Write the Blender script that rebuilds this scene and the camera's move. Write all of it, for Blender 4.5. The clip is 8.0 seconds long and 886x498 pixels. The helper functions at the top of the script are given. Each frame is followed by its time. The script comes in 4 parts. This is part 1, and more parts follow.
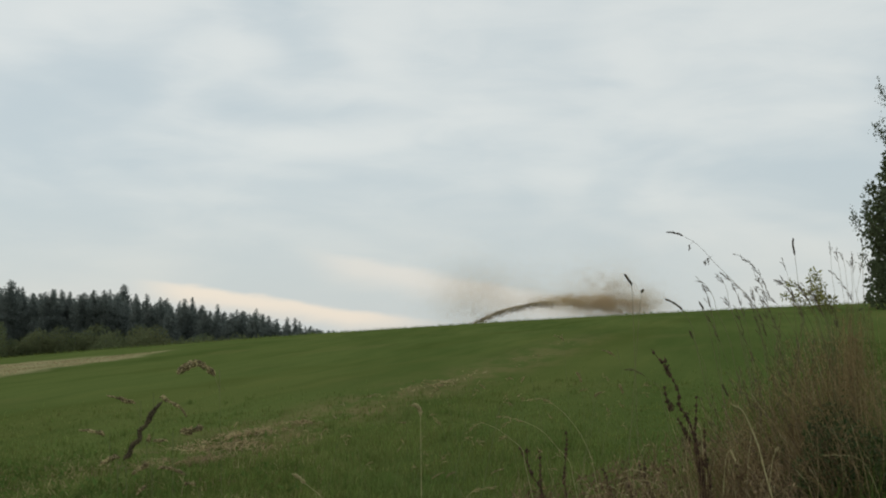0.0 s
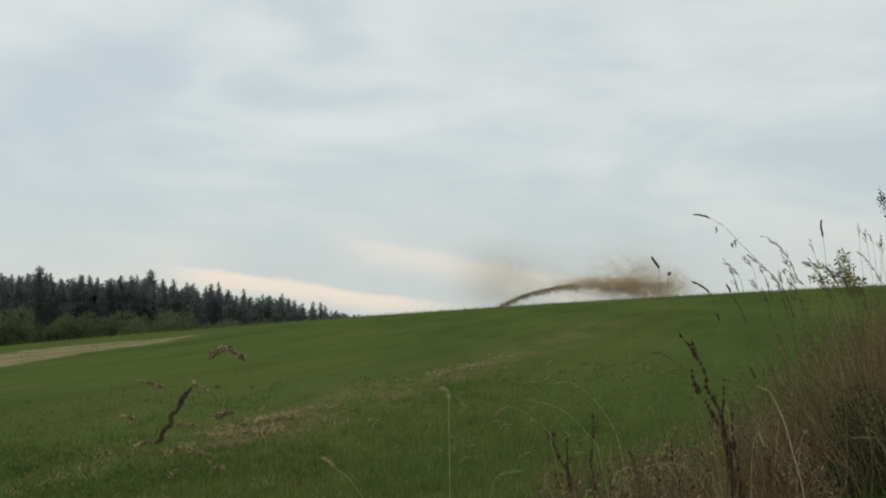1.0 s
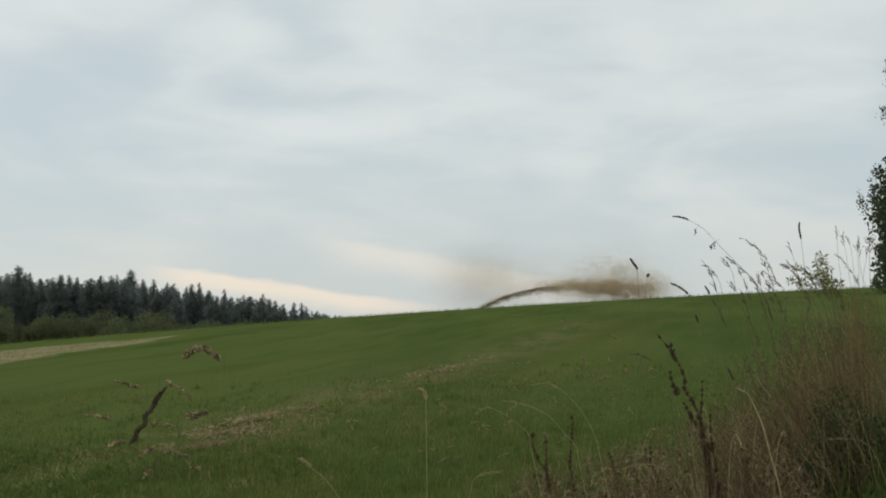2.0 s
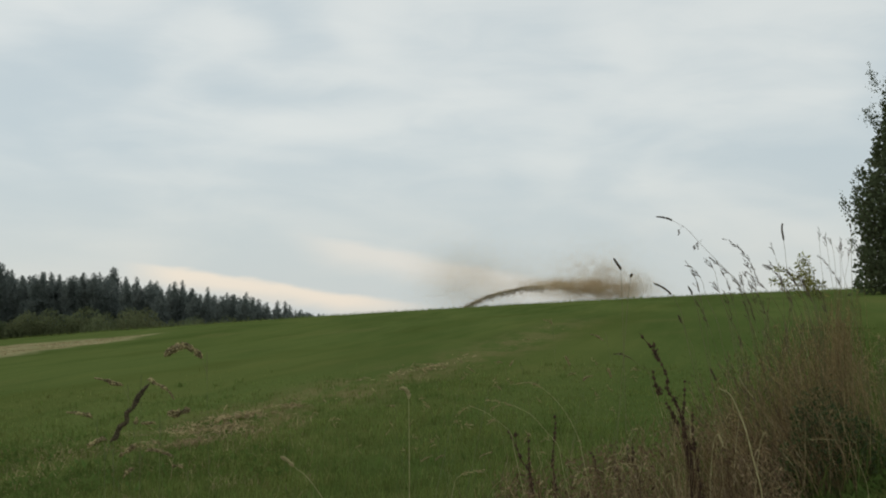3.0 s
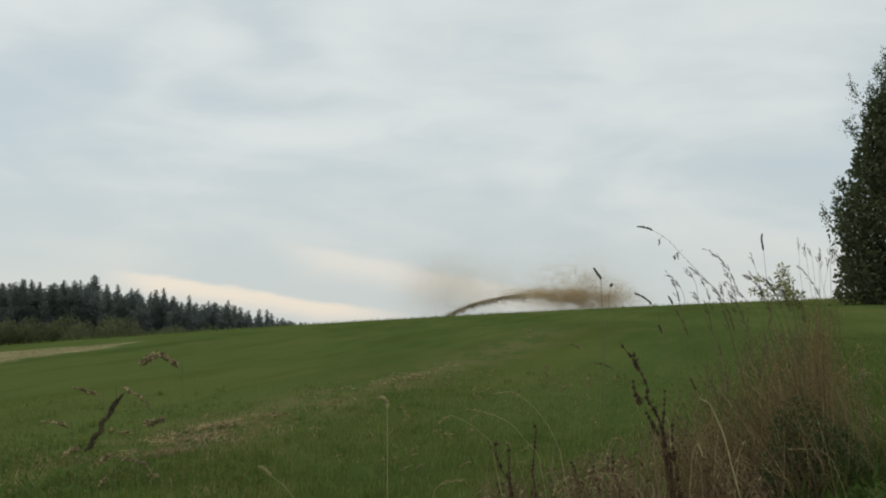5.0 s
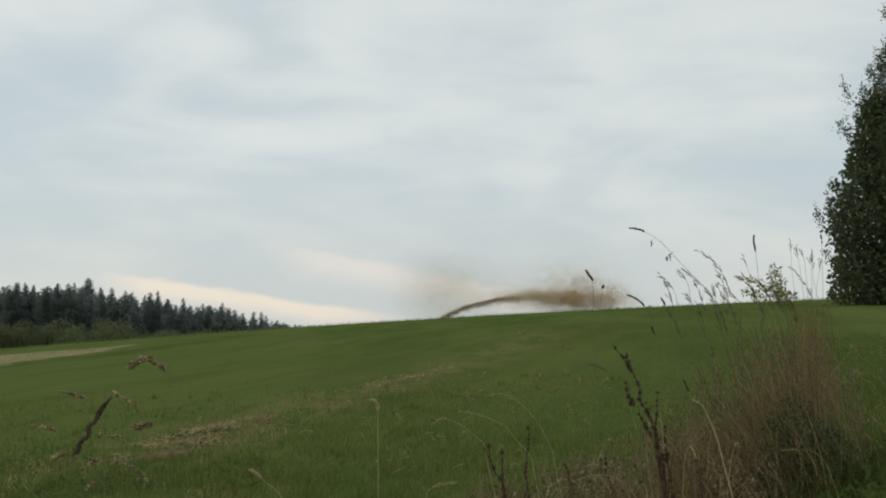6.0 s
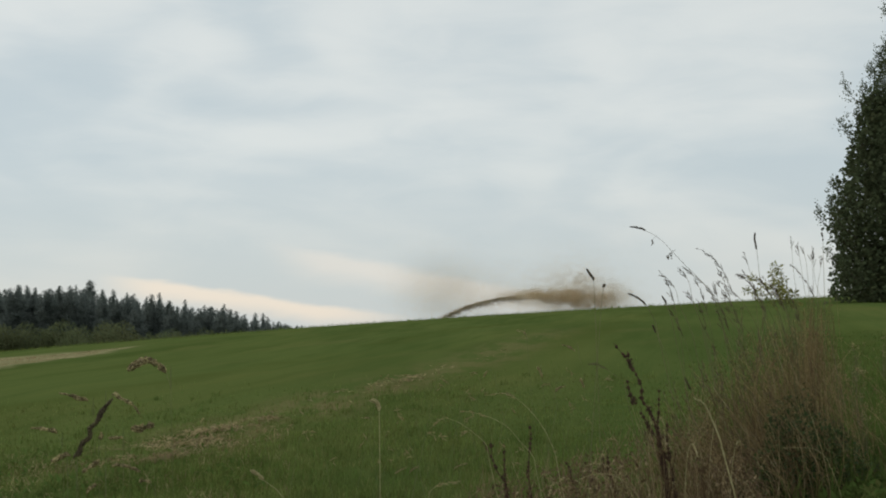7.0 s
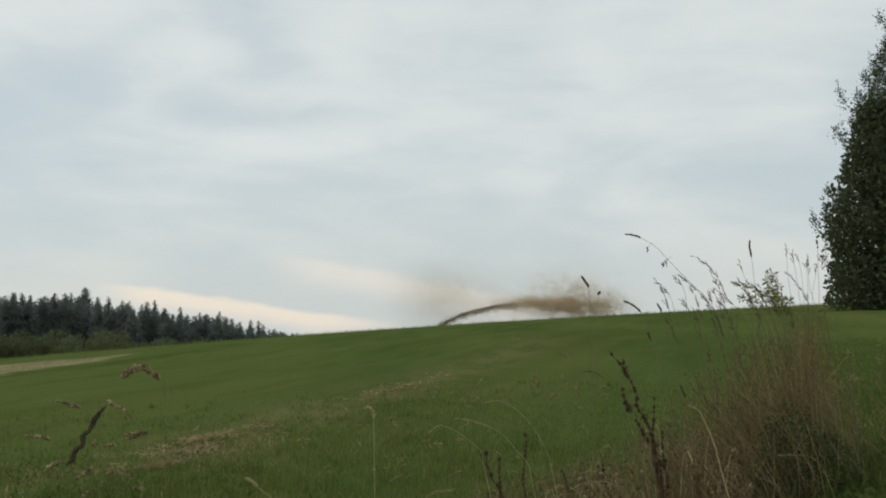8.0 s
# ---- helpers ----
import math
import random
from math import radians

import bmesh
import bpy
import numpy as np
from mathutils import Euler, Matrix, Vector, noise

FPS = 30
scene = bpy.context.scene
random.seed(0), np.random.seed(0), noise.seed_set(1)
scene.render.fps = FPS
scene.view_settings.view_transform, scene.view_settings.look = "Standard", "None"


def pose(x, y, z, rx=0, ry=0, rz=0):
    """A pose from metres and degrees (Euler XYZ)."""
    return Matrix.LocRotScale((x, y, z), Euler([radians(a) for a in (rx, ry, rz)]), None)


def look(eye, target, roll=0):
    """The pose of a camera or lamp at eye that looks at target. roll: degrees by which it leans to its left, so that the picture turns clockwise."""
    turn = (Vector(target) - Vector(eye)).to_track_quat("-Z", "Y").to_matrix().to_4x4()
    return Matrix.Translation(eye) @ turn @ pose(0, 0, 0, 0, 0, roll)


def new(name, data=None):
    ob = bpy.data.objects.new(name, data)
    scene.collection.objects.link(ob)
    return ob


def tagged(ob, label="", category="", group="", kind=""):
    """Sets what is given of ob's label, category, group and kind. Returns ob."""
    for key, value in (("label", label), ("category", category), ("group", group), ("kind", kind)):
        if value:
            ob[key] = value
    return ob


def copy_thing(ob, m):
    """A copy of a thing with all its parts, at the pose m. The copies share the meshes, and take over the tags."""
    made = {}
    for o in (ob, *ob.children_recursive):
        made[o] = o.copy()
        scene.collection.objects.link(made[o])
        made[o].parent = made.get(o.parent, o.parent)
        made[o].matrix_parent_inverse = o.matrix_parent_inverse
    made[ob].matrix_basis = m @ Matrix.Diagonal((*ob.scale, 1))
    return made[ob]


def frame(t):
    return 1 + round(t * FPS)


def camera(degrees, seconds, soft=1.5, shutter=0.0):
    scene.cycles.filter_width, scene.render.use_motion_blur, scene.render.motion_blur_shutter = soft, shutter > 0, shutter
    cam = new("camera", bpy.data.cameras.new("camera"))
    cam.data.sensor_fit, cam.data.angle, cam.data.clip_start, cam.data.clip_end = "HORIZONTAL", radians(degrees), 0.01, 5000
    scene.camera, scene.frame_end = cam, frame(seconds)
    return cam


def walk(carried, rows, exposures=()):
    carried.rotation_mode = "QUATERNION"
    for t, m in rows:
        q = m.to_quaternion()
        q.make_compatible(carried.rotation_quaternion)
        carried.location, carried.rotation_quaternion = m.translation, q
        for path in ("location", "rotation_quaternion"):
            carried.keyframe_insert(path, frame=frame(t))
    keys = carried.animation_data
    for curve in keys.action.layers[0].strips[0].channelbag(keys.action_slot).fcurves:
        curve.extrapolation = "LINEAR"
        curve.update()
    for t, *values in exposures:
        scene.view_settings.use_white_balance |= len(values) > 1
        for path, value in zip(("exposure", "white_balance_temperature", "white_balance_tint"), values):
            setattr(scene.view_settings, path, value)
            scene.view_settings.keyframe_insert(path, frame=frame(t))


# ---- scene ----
cam = camera(40.8, 8.0, soft=1.95)
walk(cam, [
    (0, pose(0.0000, 0, 1.4000, 94.043, 0.000, 0.000)),
    (0.5, pose(-0.0022, 0, 1.3999, 93.702, 0.071, 0.545)),
    (1, pose(-0.0044, 0, 1.4004, 93.264, 0.248, 1.212)),
    (1.5, pose(-0.0002, 0, 1.4004, 93.195, 0.220, 0.926)),
    (2, pose(0.0027, 0, 1.3994, 93.317, 0.102, 0.309)),
    (3.5, pose(0.0040, 0, 1.3993, 93.226, -0.272, -0.710)),
    (4, pose(0.0057, 0, 1.3991, 93.195, -0.306, -0.948)),
    (4.5, pose(0.0071, 0, 1.3997, 93.459, -0.381, -1.139)),
    (6, pose(0.0187, 0, 1.4013, 93.792, -0.128, -1.586)),
    (6.5, pose(0.0207, 0, 1.4008, 93.742, 0.048, -1.464)),
    (7, pose(0.0205, 0, 1.4012, 93.789, 0.215, -1.501)),
    (7.5, pose(0.0234, 0, 1.4009, 94.024, 0.308, -1.560)),
    (8, pose(0.0225, 0, 1.4004, 94.150, 0.214, -1.712)),
], exposures=[(0, 0.0), (8, 0.0)])

# ---- sky and light ----
EYE = 1.4


class Nodes:
    """Short writing for node trees."""

    def __init__(self, tree):
        self.t = tree
        self.t.nodes.clear()

    def add(self, kind, **values):
        n = self.t.nodes.new(kind)
        for k, v in values.items():
            n.inputs[k.replace("_", " ")].default_value = v
        return n

    def link(self, a, b):
        self.t.links.new(a, b)

    def put(self, v, socket):
        if isinstance(v, (int, float)):
            socket.default_value = v
        elif isinstance(v, tuple):
            socket.default_value = (*v, 1) if len(v) == 3 and socket.type == "RGBA" else v
        else:
            self.link(v, socket)

    def math(self, op, a, b=0.0, c=0.0, clamp=False):
        n = self.t.nodes.new("ShaderNodeMath")
        n.operation, n.use_clamp = op, clamp
        for v, s in zip((a, b, c), n.inputs):
            self.put(v, s)
        return n.outputs[0]

    def step(self, v, lo, hi):
        n = self.t.nodes.new("ShaderNodeMapRange")
        n.interpolation_type = "SMOOTHSTEP"
        self.put(v, n.inputs["Value"])
        self.put(lo, n.inputs["From Min"])
        self.put(hi, n.inputs["From Max"])
        return n.outputs["Result"]

    def mix(self, fac, a, b, mode="MIX"):
        n = self.t.nodes.new("ShaderNodeMix")
        n.data_type, n.blend_type = "RGBA", mode
        for v, s in ((fac, n.inputs[0]), (a, n.inputs[6]), (b, n.inputs[7])):
            self.put(v, s)
        return n.outputs[2]

    def noise(self, vec, scale, detail=3.0, rough=0.55, warp=0.0):
        n = self.add("ShaderNodeTexNoise", Scale=scale, Detail=detail, Roughness=rough, Distortion=warp)
        self.link(vec, n.inputs["Vector"])
        return n.outputs["Fac"]

    def scaled(self, vec, sx, sy, sz, turn=0.0):
        n = self.t.nodes.new("ShaderNodeMapping")
        self.link(vec, n.inputs["Vector"])
        n.inputs["Scale"].default_value = (sx, sy, sz)
        n.inputs["Rotation"].default_value = (0, 0, turn)
        return n.outputs[0]


SUN_UP, SUN_ROUND = radians(39), radians(-66)
world = bpy.data.worlds.new("overcast_evening")
scene.world = world
world.use_nodes = True
w = Nodes(world.node_tree)
way = w.t.nodes.new("ShaderNodeTexCoord").outputs["Generated"]
xyz = w.t.nodes.new("ShaderNodeSeparateXYZ")
w.link(way, xyz.inputs[0])
X, Y, Z = xyz.outputs
blue = w.t.nodes.new("ShaderNodeTexSky")
blue.sky_type, blue.sun_disc = "NISHITA", False
blue.sun_elevation, blue.sun_rotation = SUN_UP, SUN_ROUND
clear = w.mix(1.0, blue.outputs[0], (0.1, 0.1, 0.1), "MULTIPLY")
# layered stratus: broad banks, then finer streaks
bank = w.noise(w.scaled(way, 3.0, 2.0, 8.5), 1.15, 3.0, 0.5, 0.5)
streak = w.noise(w.scaled(way, 6.0, 4.0, 22.0), 1.8, 5.0, 0.6, 0.5)
cover = w.math("ADD", w.math("MULTIPLY", bank, 0.80), w.math("MULTIPLY", streak, 0.20))
front = w.step(Y, 0.1, 0.4)
ahead = w.math("MAXIMUM", Y, 0.05)
u = w.math("DIVIDE", X, ahead)
v = w.math("DIVIDE", Z, ahead)


def bank_at(u0, v0, su, sv, much):
    # one broad bank of thicker or thinner cloud
    a, b = w.math("DIVIDE", w.math("SUBTRACT", u, u0), su), w.math("DIVIDE", w.math("SUBTRACT", v, v0), sv)
    r2 = w.math("ADD", w.math("MULTIPLY", a, a), w.math("MULTIPLY", b, b))
    return w.math("MULTIPLY", w.math("MULTIPLY", w.math("POWER", 2.718, w.math("MULTIPLY", r2, -1.0)), front), much)


for spec in ((-0.30, 0.215, 0.10, 0.035, -0.065), (-0.16, 0.235, 0.06, 0.022, 0.10), (-0.10, 0.185, 0.11, 0.012, -0.07), (0.10, 0.182, 0.13, 0.02, -0.07),
             (0.27, 0.140, 0.09, 0.02, -0.07), (0.02, 0.270, 0.12, 0.03, 0.06), (0.10, 0.130, 0.07, 0.012, 0.05), (-0.30, 0.095, 0.17, 0.05, -0.13), (0.30, 0.21, 0.12, 0.06, 0.06)):
    cover = w.math("ADD", cover, bank_at(*spec))
cover = w.step(cover, 0.35, 0.65)
low = w.step(Z, 0.16, 0.0)
grey = w.mix(low, (0.555, 0.632, 0.658), (0.585, 0.637, 0.640))
white = w.mix(low, (0.745, 0.780, 0.760), (0.665, 0.685, 0.66))
cloud = w.mix(cover, grey, white)
# the warm break under the cloud's edge, low over the wood
wob = w.math("MULTIPLY", w.math("SUBTRACT", w.noise(w.scaled(way, 9, 4, 30), 2.0, 3.0), 0.5), 0.012)


def strip(u0, u1, v0, slope, thick):
    off = w.math("SUBTRACT", w.math("ADD", v, wob), w.math("ADD", w.math("MULTIPLY", u, slope), v0))
    # sharp upper edge, soft lower one
    body = w.math("MULTIPLY", w.step(off, -thick * 2.2, -thick * 0.2), w.step(off, thick * 0.75, 0.0))
    ends = w.math("MULTIPLY", w.step(u, u0, u0 + 0.06), w.step(u, u1, u1 - 0.1))
    return w.math("MULTIPLY", w.math("MULTIPLY", body, ends), front)


break_low = strip(-0.27, 0.02, 0.0060, -0.141, 0.0085)
break_high = strip(-0.13, 0.16, 0.0445, -0.19, 0.012)
cloud = w.mix(w.math("MULTIPLY", break_high, 0.55), cloud, (0.85, 0.785, 0.70))
cloud = w.mix(w.math("MULTIPLY", break_low, 0.95), cloud, (0.88, 0.785, 0.665))
sky = w.mix(0.9, clear, cloud)
back = w.add("ShaderNodeBackground", Strength=1.0)
w.link(sky, back.inputs["Color"])
w.link(back.outputs[0], w.t.nodes.new("ShaderNodeOutputWorld").inputs["Surface"])

sun = new("sun", bpy.data.lights.new("sun", "SUN"))
sun.data.energy, sun.data.angle, sun.data.color = 0.6, radians(25), (1.0, 0.93, 0.84)
sun.matrix_world = look((-50, 22, 45), (0, 0, 0))


# ---- materials ----
def material(name, colours, scale=3.0, rough=0.8, spread=0.25, through_light=0.0, island=True, bump=0.0, spec=0.25, random_ob=False):
    """A plant or soil surface: colours mixed by noise, each piece a little lighter or darker, some light passing through."""
    mat = bpy.data.materials.new(name)
    mat.use_nodes = True
    n = Nodes(mat.node_tree)
    geo = n.t.nodes.new("ShaderNodeNewGeometry")
    pos = geo.outputs["Position"]
    col = n.mix(n.step(n.noise(pos, scale, 4.0, 0.6), 0.35, 0.65), colours[0], colours[1])
    if len(colours) > 2:
        col = n.mix(n.step(n.noise(pos, scale * 4.7, 2.0, 0.6), 0.5, 0.75), col, colours[2])
    if island:
        rnd = geo.outputs["Random Per Island"]
        val = n.math("MULTIPLY_ADD", rnd, 2 * spread, 1 - spread)
        hsv = n.t.nodes.new("ShaderNodeHueSaturation")
        n.link(val, hsv.inputs["Value"])
        n.link(n.math("MULTIPLY_ADD", rnd, 0.03, 0.485), hsv.inputs["Hue"])
        n.link(col, hsv.inputs["Color"])
        col = hsv.outputs[0]
    if random_ob:
        rnd = n.t.nodes.new("ShaderNodeObjectInfo").outputs["Random"]
        hsv = n.t.nodes.new("ShaderNodeHueSaturation")
        n.link(n.math("MULTIPLY_ADD", rnd, 0.2, 0.9), hsv.inputs["Value"])
        n.link(n.math("MULTIPLY_ADD", rnd, 0.03, 0.485), hsv.inputs["Hue"])
        n.link(col, hsv.inputs["Color"])
        col = hsv.outputs[0]
    b = n.add("ShaderNodeBsdfPrincipled", Roughness=rough)
    b.inputs["Specular IOR Level"].default_value = spec
    n.link(col, b.inputs["Base Color"])
    if bump:
        bp = n.add("ShaderNodeBump", Strength=bump, Distance=0.02)
        n.link(n.noise(pos, scale * 8, 4.0, 0.6), bp.inputs["Height"])
        n.link(bp.outputs[0], b.inputs["Normal"])
    out = b.outputs[0]
    if through_light:
        tr = n.t.nodes.new("ShaderNodeBsdfTranslucent")
        n.link(col, tr.inputs["Color"])
        ms = n.t.nodes.new("ShaderNodeMixShader")
        ms.inputs[0].default_value = through_light
        n.link(out, ms.inputs[1])
        n.link(tr.outputs[0], ms.inputs[2])
        out = ms.outputs[0]
    n.link(out, n.t.nodes.new("ShaderNodeOutputMaterial").inputs[0])
    return mat


STRIP_X = -18.2          # the pale stubble strip along the field's lower side


def field_material():
    """Short meadow grass with mowing bands, the dry swath and the pale stubble strip."""
    mat = bpy.data.materials.new("meadow")
    mat.use_nodes = True
    n = Nodes(mat.node_tree)
    pos = n.t.nodes.new("ShaderNodeNewGeometry").outputs["Position"]
    sep = n.t.nodes.new("ShaderNodeSeparateXYZ")
    n.link(pos, sep.inputs[0])
    x, y = sep.outputs[0], sep.outputs[1]
    flat = n.scaled(pos, 1, 1, 0)
    bands = n.noise(n.scaled(pos, 0.22, 0.03, 0, 0.32), 1.0, 3.0, 0.5, 0.4)
    patch = n.noise(flat, 0.16, 4.0, 0.6)
    fine = n.noise(flat, 9.0, 4.0, 0.7)
    col = n.mix(n.step(bands, 0.38, 0.62), GRASS_A, GRASS_B)
    col = n.mix(n.math("MULTIPLY", n.step(patch, 0.5, 0.7), 0.45), col, GRASS_C)
    col = n.mix(n.math("MULTIPLY", n.step(fine, 0.45, 0.75), 0.4), col, (0.055, 0.085, 0.02))
    # thicker and thinner growth, drawn out along the mowing
    grain = n.t.nodes.new("ShaderNodeCombineXYZ")
    n.link(n.math("SUBTRACT", x, n.math("MULTIPLY", y, 0.27)), grain.inputs[0])
    n.link(n.math("MULTIPLY", y, 0.07), grain.inputs[1])
    thick = n.noise(grain.outputs[0], 1.6, 5.0, 0.68, 0.2)
    col = n.mix(n.math("MULTIPLY", n.step(thick, 0.45, 0.75), 0.38), col, (0.042, 0.074, 0.016))
    col = n.mix(n.math("MULTIPLY", n.step(thick, 0.52, 0.25), 0.32), col, (0.135, 0.155, 0.045))
    broad = n.noise(grain.outputs[0], 0.22, 3.0, 0.55, 0.2)
    col = n.mix(n.math("MULTIPLY", n.step(broad, 0.52, 0.68), 0.35), col, (0.125, 0.135, 0.040))
    # old wheel lines running with the swath
    lane = n.math("SINE", n.math("MULTIPLY", n.math("SUBTRACT", x, n.math("MULTIPLY", y, 0.30)), 0.9))
    col = n.mix(n.math("MULTIPLY", n.math("MULTIPLY", n.step(lane, 0.55, 1.0), n.step(patch, 0.35, 0.6)), 0.4), col, (0.060, 0.086, 0.019))
    # dry swath
    mid = n.math("MULTIPLY_ADD", n.math("SUBTRACT", y, 12.0), 0.27, -2.3)
    off = n.math("ABSOLUTE", n.math("SUBTRACT", x, mid))
    rag = n.noise(n.scaled(pos, 1.0, 0.28, 0), 1.3, 5.0, 0.7)
    dry = n.math("MULTIPLY", n.step(off, 1.7, 0.2), n.math("MULTIPLY", n.step(rag, 0.40, 0.58), n.step(y, 9.0, 12.5)))
    dry = n.math("MULTIPLY", dry, n.math("MULTIPLY_ADD", n.step(y, 22.0, 14.0), 0.4, n.math("MULTIPLY", n.step(y, 44.0, 28.0), 0.6)))
    straw = n.mix(n.step(fine, 0.4, 0.6), (0.18, 0.125, 0.06), (0.28, 0.215, 0.12))
    col = n.mix(n.math("MULTIPLY", dry, 0.55), col, straw)
    # stubble strip
    soff = n.math("ABSOLUTE", n.math("ADD", n.math("SUBTRACT", x, STRIP_X), n.math("MULTIPLY_ADD", rag, 2.4, -1.2)))
    pale = n.math("MULTIPLY", n.step(soff, 4.6, 3.2), n.step(y, 67.0, 61.0))
    col = n.mix(n.math("MULTIPLY", pale, 0.85), col, n.mix(n.step(rag, 0.4, 0.6), (0.25, 0.23, 0.115), (0.34, 0.30, 0.17)))
    b = n.add("ShaderNodeBsdfPrincipled", Roughness=1.0)
    b.inputs["Specular IOR Level"].default_value = 0.0
    n.link(col, b.inputs["Base Color"])
    bp = n.add("ShaderNodeBump", Strength=0.6, Distance=0.06)
    n.link(n.noise(flat, 14.0, 5.0, 0.75), bp.inputs["Height"])
    n.link(bp.outputs[0], b.inputs["Normal"])
    n.link(b.outputs[0], n.t.nodes.new("ShaderNodeOutputMaterial").inputs[0])
    return mat


GRASS_A, GRASS_B, GRASS_C = (0.079, 0.111, 0.031), (0.105, 0.136, 0.040), (0.136, 0.139, 0.050)
MEADOW = field_material()
BLADE = material("grass_blade", [(0.112, 0.160, 0.042), (0.168, 0.206, 0.056), (0.240, 0.236, 0.088)], 1.6, 1.0, 0.34, 0.5, True, 0.0, 0.0)
STRAW = material("straw", [(0.40, 0.315, 0.17), (0.25, 0.19, 0.095)], 2.0, 0.9, 0.35, 0.4)
DRY = material("dry_grass", [(0.32, 0.232, 0.128), (0.22, 0.148, 0.076), (0.48, 0.39, 0.235)], 4.0, 0.8, 0.55, 0.3)
DRY_HEAD = material("dry_seed_head", [(0.44, 0.36, 0.18), (0.33, 0.26, 0.13), (0.56, 0.48, 0.28)], 60.0, 0.85, 0.35, 0.3, True, 0.0, 0.1)
HEAD = material("ripe_seed_head", [(0.32, 0.25, 0.12), (0.13, 0.098, 0.046), (0.56, 0.47, 0.27)], 130.0, 0.85, 0.6, 0.0)
DARK_HEAD = material("dark_seed_head", [(0.105, 0.078, 0.046), (0.06, 0.044, 0.028), (0.18, 0.14, 0.085)], 90.0, 0.85, 0.35, 0.0)
PALE_STEM = material("pale_stem", [(0.50, 0.43, 0.23), (0.38, 0.32, 0.16)], 20.0, 0.7, 0.1, 0.1)
GREEN_STEM = material("green_stem", [(0.13, 0.16, 0.06), (0.2, 0.19, 0.09)], 12.0, 0.7, 0.1, 0.1)
DRY_LEAF = material("dead_leaf", [(0.22, 0.15, 0.08), (0.13, 0.085, 0.045), (0.36, 0.28, 0.17)], 9.0, 0.85, 0.5, 0.2)
DOCK = material("dock_seed", [(0.10, 0.055, 0.035), (0.06, 0.034, 0.024), (0.16, 0.10, 0.06)], 40.0, 0.85, 0.4, 0.1)
HERB = material("green_herb", [(0.062, 0.088, 0.030), (0.085, 0.112, 0.038)], 3.0, 0.7, 0.35, 0.3)
BANK = material("bank_blade", [(0.094, 0.142, 0.038), (0.126, 0.170, 0.045), (0.162, 0.170, 0.060)], 0.9, 1.0, 0.25, 0.5, True, 0.0, 0.0)
RUST = material("rust_grass", [(0.35, 0.245, 0.120), (0.24, 0.170, 0.085), (0.46, 0.35, 0.185)], 5.0, 0.85, 0.5, 0.3)
STALK = material("dry_stalk", [(0.26, 0.215, 0.125), (0.18, 0.15, 0.085)], 12.0, 0.75, 0.25, 0.2)
PANICLE = material("panicle", [(0.17, 0.125, 0.085), (0.11, 0.082, 0.06), (0.25, 0.19, 0.125)], 40.0, 0.85, 0.4, 0.2)
GOLD = material("yellow_herb", [(0.30, 0.28, 0.09), (0.20, 0.21, 0.065)], 14.0, 0.75, 0.3, 0.55)
# needle colour lifted and blued: the distance haze is put into it
HAZY_SPRUCE = material("hazed_spruce_needles", [(0.166, 0.192, 0.176), (0.184, 0.208, 0.186)], 0.3, 1.0, 0.12, 0.5, True, 0.0, 0.0, True)
BARK = material("bark", [(0.10, 0.08, 0.06), (0.06, 0.05, 0.04)], 6.0, 0.9, 0.1, 0.0, False, 0.6)
LEAF = material("broad_leaf", [(0.100, 0.122, 0.068), (0.122, 0.144, 0.076), (0.150, 0.154, 0.082)], 0.8, 1.0, 0.3, 0.5, True, 0.0, 0.0)
SHRUB = material("shrub_leaf", [(0.140, 0.164, 0.084), (0.162, 0.180, 0.092)], 0.15, 1.0, 0.12, 0.5, True, 0.0, 0.0, True)
SOIL = material("flung_soil", [(0.50, 0.42, 0.31), (0.36, 0.295, 0.21)], 0.8, 0.95, 0.3, 0.0, True, 0.5, 0.1)
DUST = material("dust", [(0.72, 0.585, 0.39), (0.62, 0.495, 0.325)], 0.4, 1.0, 0.12, 0.55, True, 0.0, 0.0)


# ---- mesh helpers ----
def tri_mesh(name, V, F, mat, smooth=False):
    me = bpy.data.meshes.new(name)
    V, F = np.asarray(V, np.float32).reshape(-1, 3), np.asarray(F, np.int32).reshape(-1, 3)
    me.vertices.add(len(V))
    me.vertices.foreach_set("co", V.ravel())
    me.loops.add(F.size)
    me.loops.foreach_set("vertex_index", F.ravel())
    me.polygons.add(len(F))
    me.polygons.foreach_set("loop_start", np.arange(0, F.size, 3, dtype=np.int32))
    me.polygons.foreach_set("loop_total", np.full(len(F), 3, np.int32))
    me.polygons.foreach_set("use_smooth", np.full(len(F), smooth))
    me.update(calc_edges=True)
    me.materials.append(mat)
    return me


def part(name, made, mat, parent, label="", smooth=False, kind=""):
    ob = new(name, tri_mesh(name, *made, mat, smooth))
    ob.parent = parent
    return tagged(ob, label, kind=kind)


def merge(pieces):
    V, F, k = [], [], 0
    for v, f in pieces:
        V.append(np.asarray(v, float).reshape(-1, 3))
        F.append(np.asarray(f, int).reshape(-1, 3) + k)
        k += len(V[-1])
    return np.concatenate(V), np.concatenate(F)


def bezier(p0, p1, p2, p3, n):
    t = np.linspace(0, 1, n)[:, None]
    p0, p1, p2, p3 = (np.asarray(p, float) for p in (p0, p1, p2, p3))
    return (1 - t) ** 3 * p0 + 3 * t * (1 - t) ** 2 * p1 + 3 * t * t * (1 - t) * p2 + t ** 3 * p3


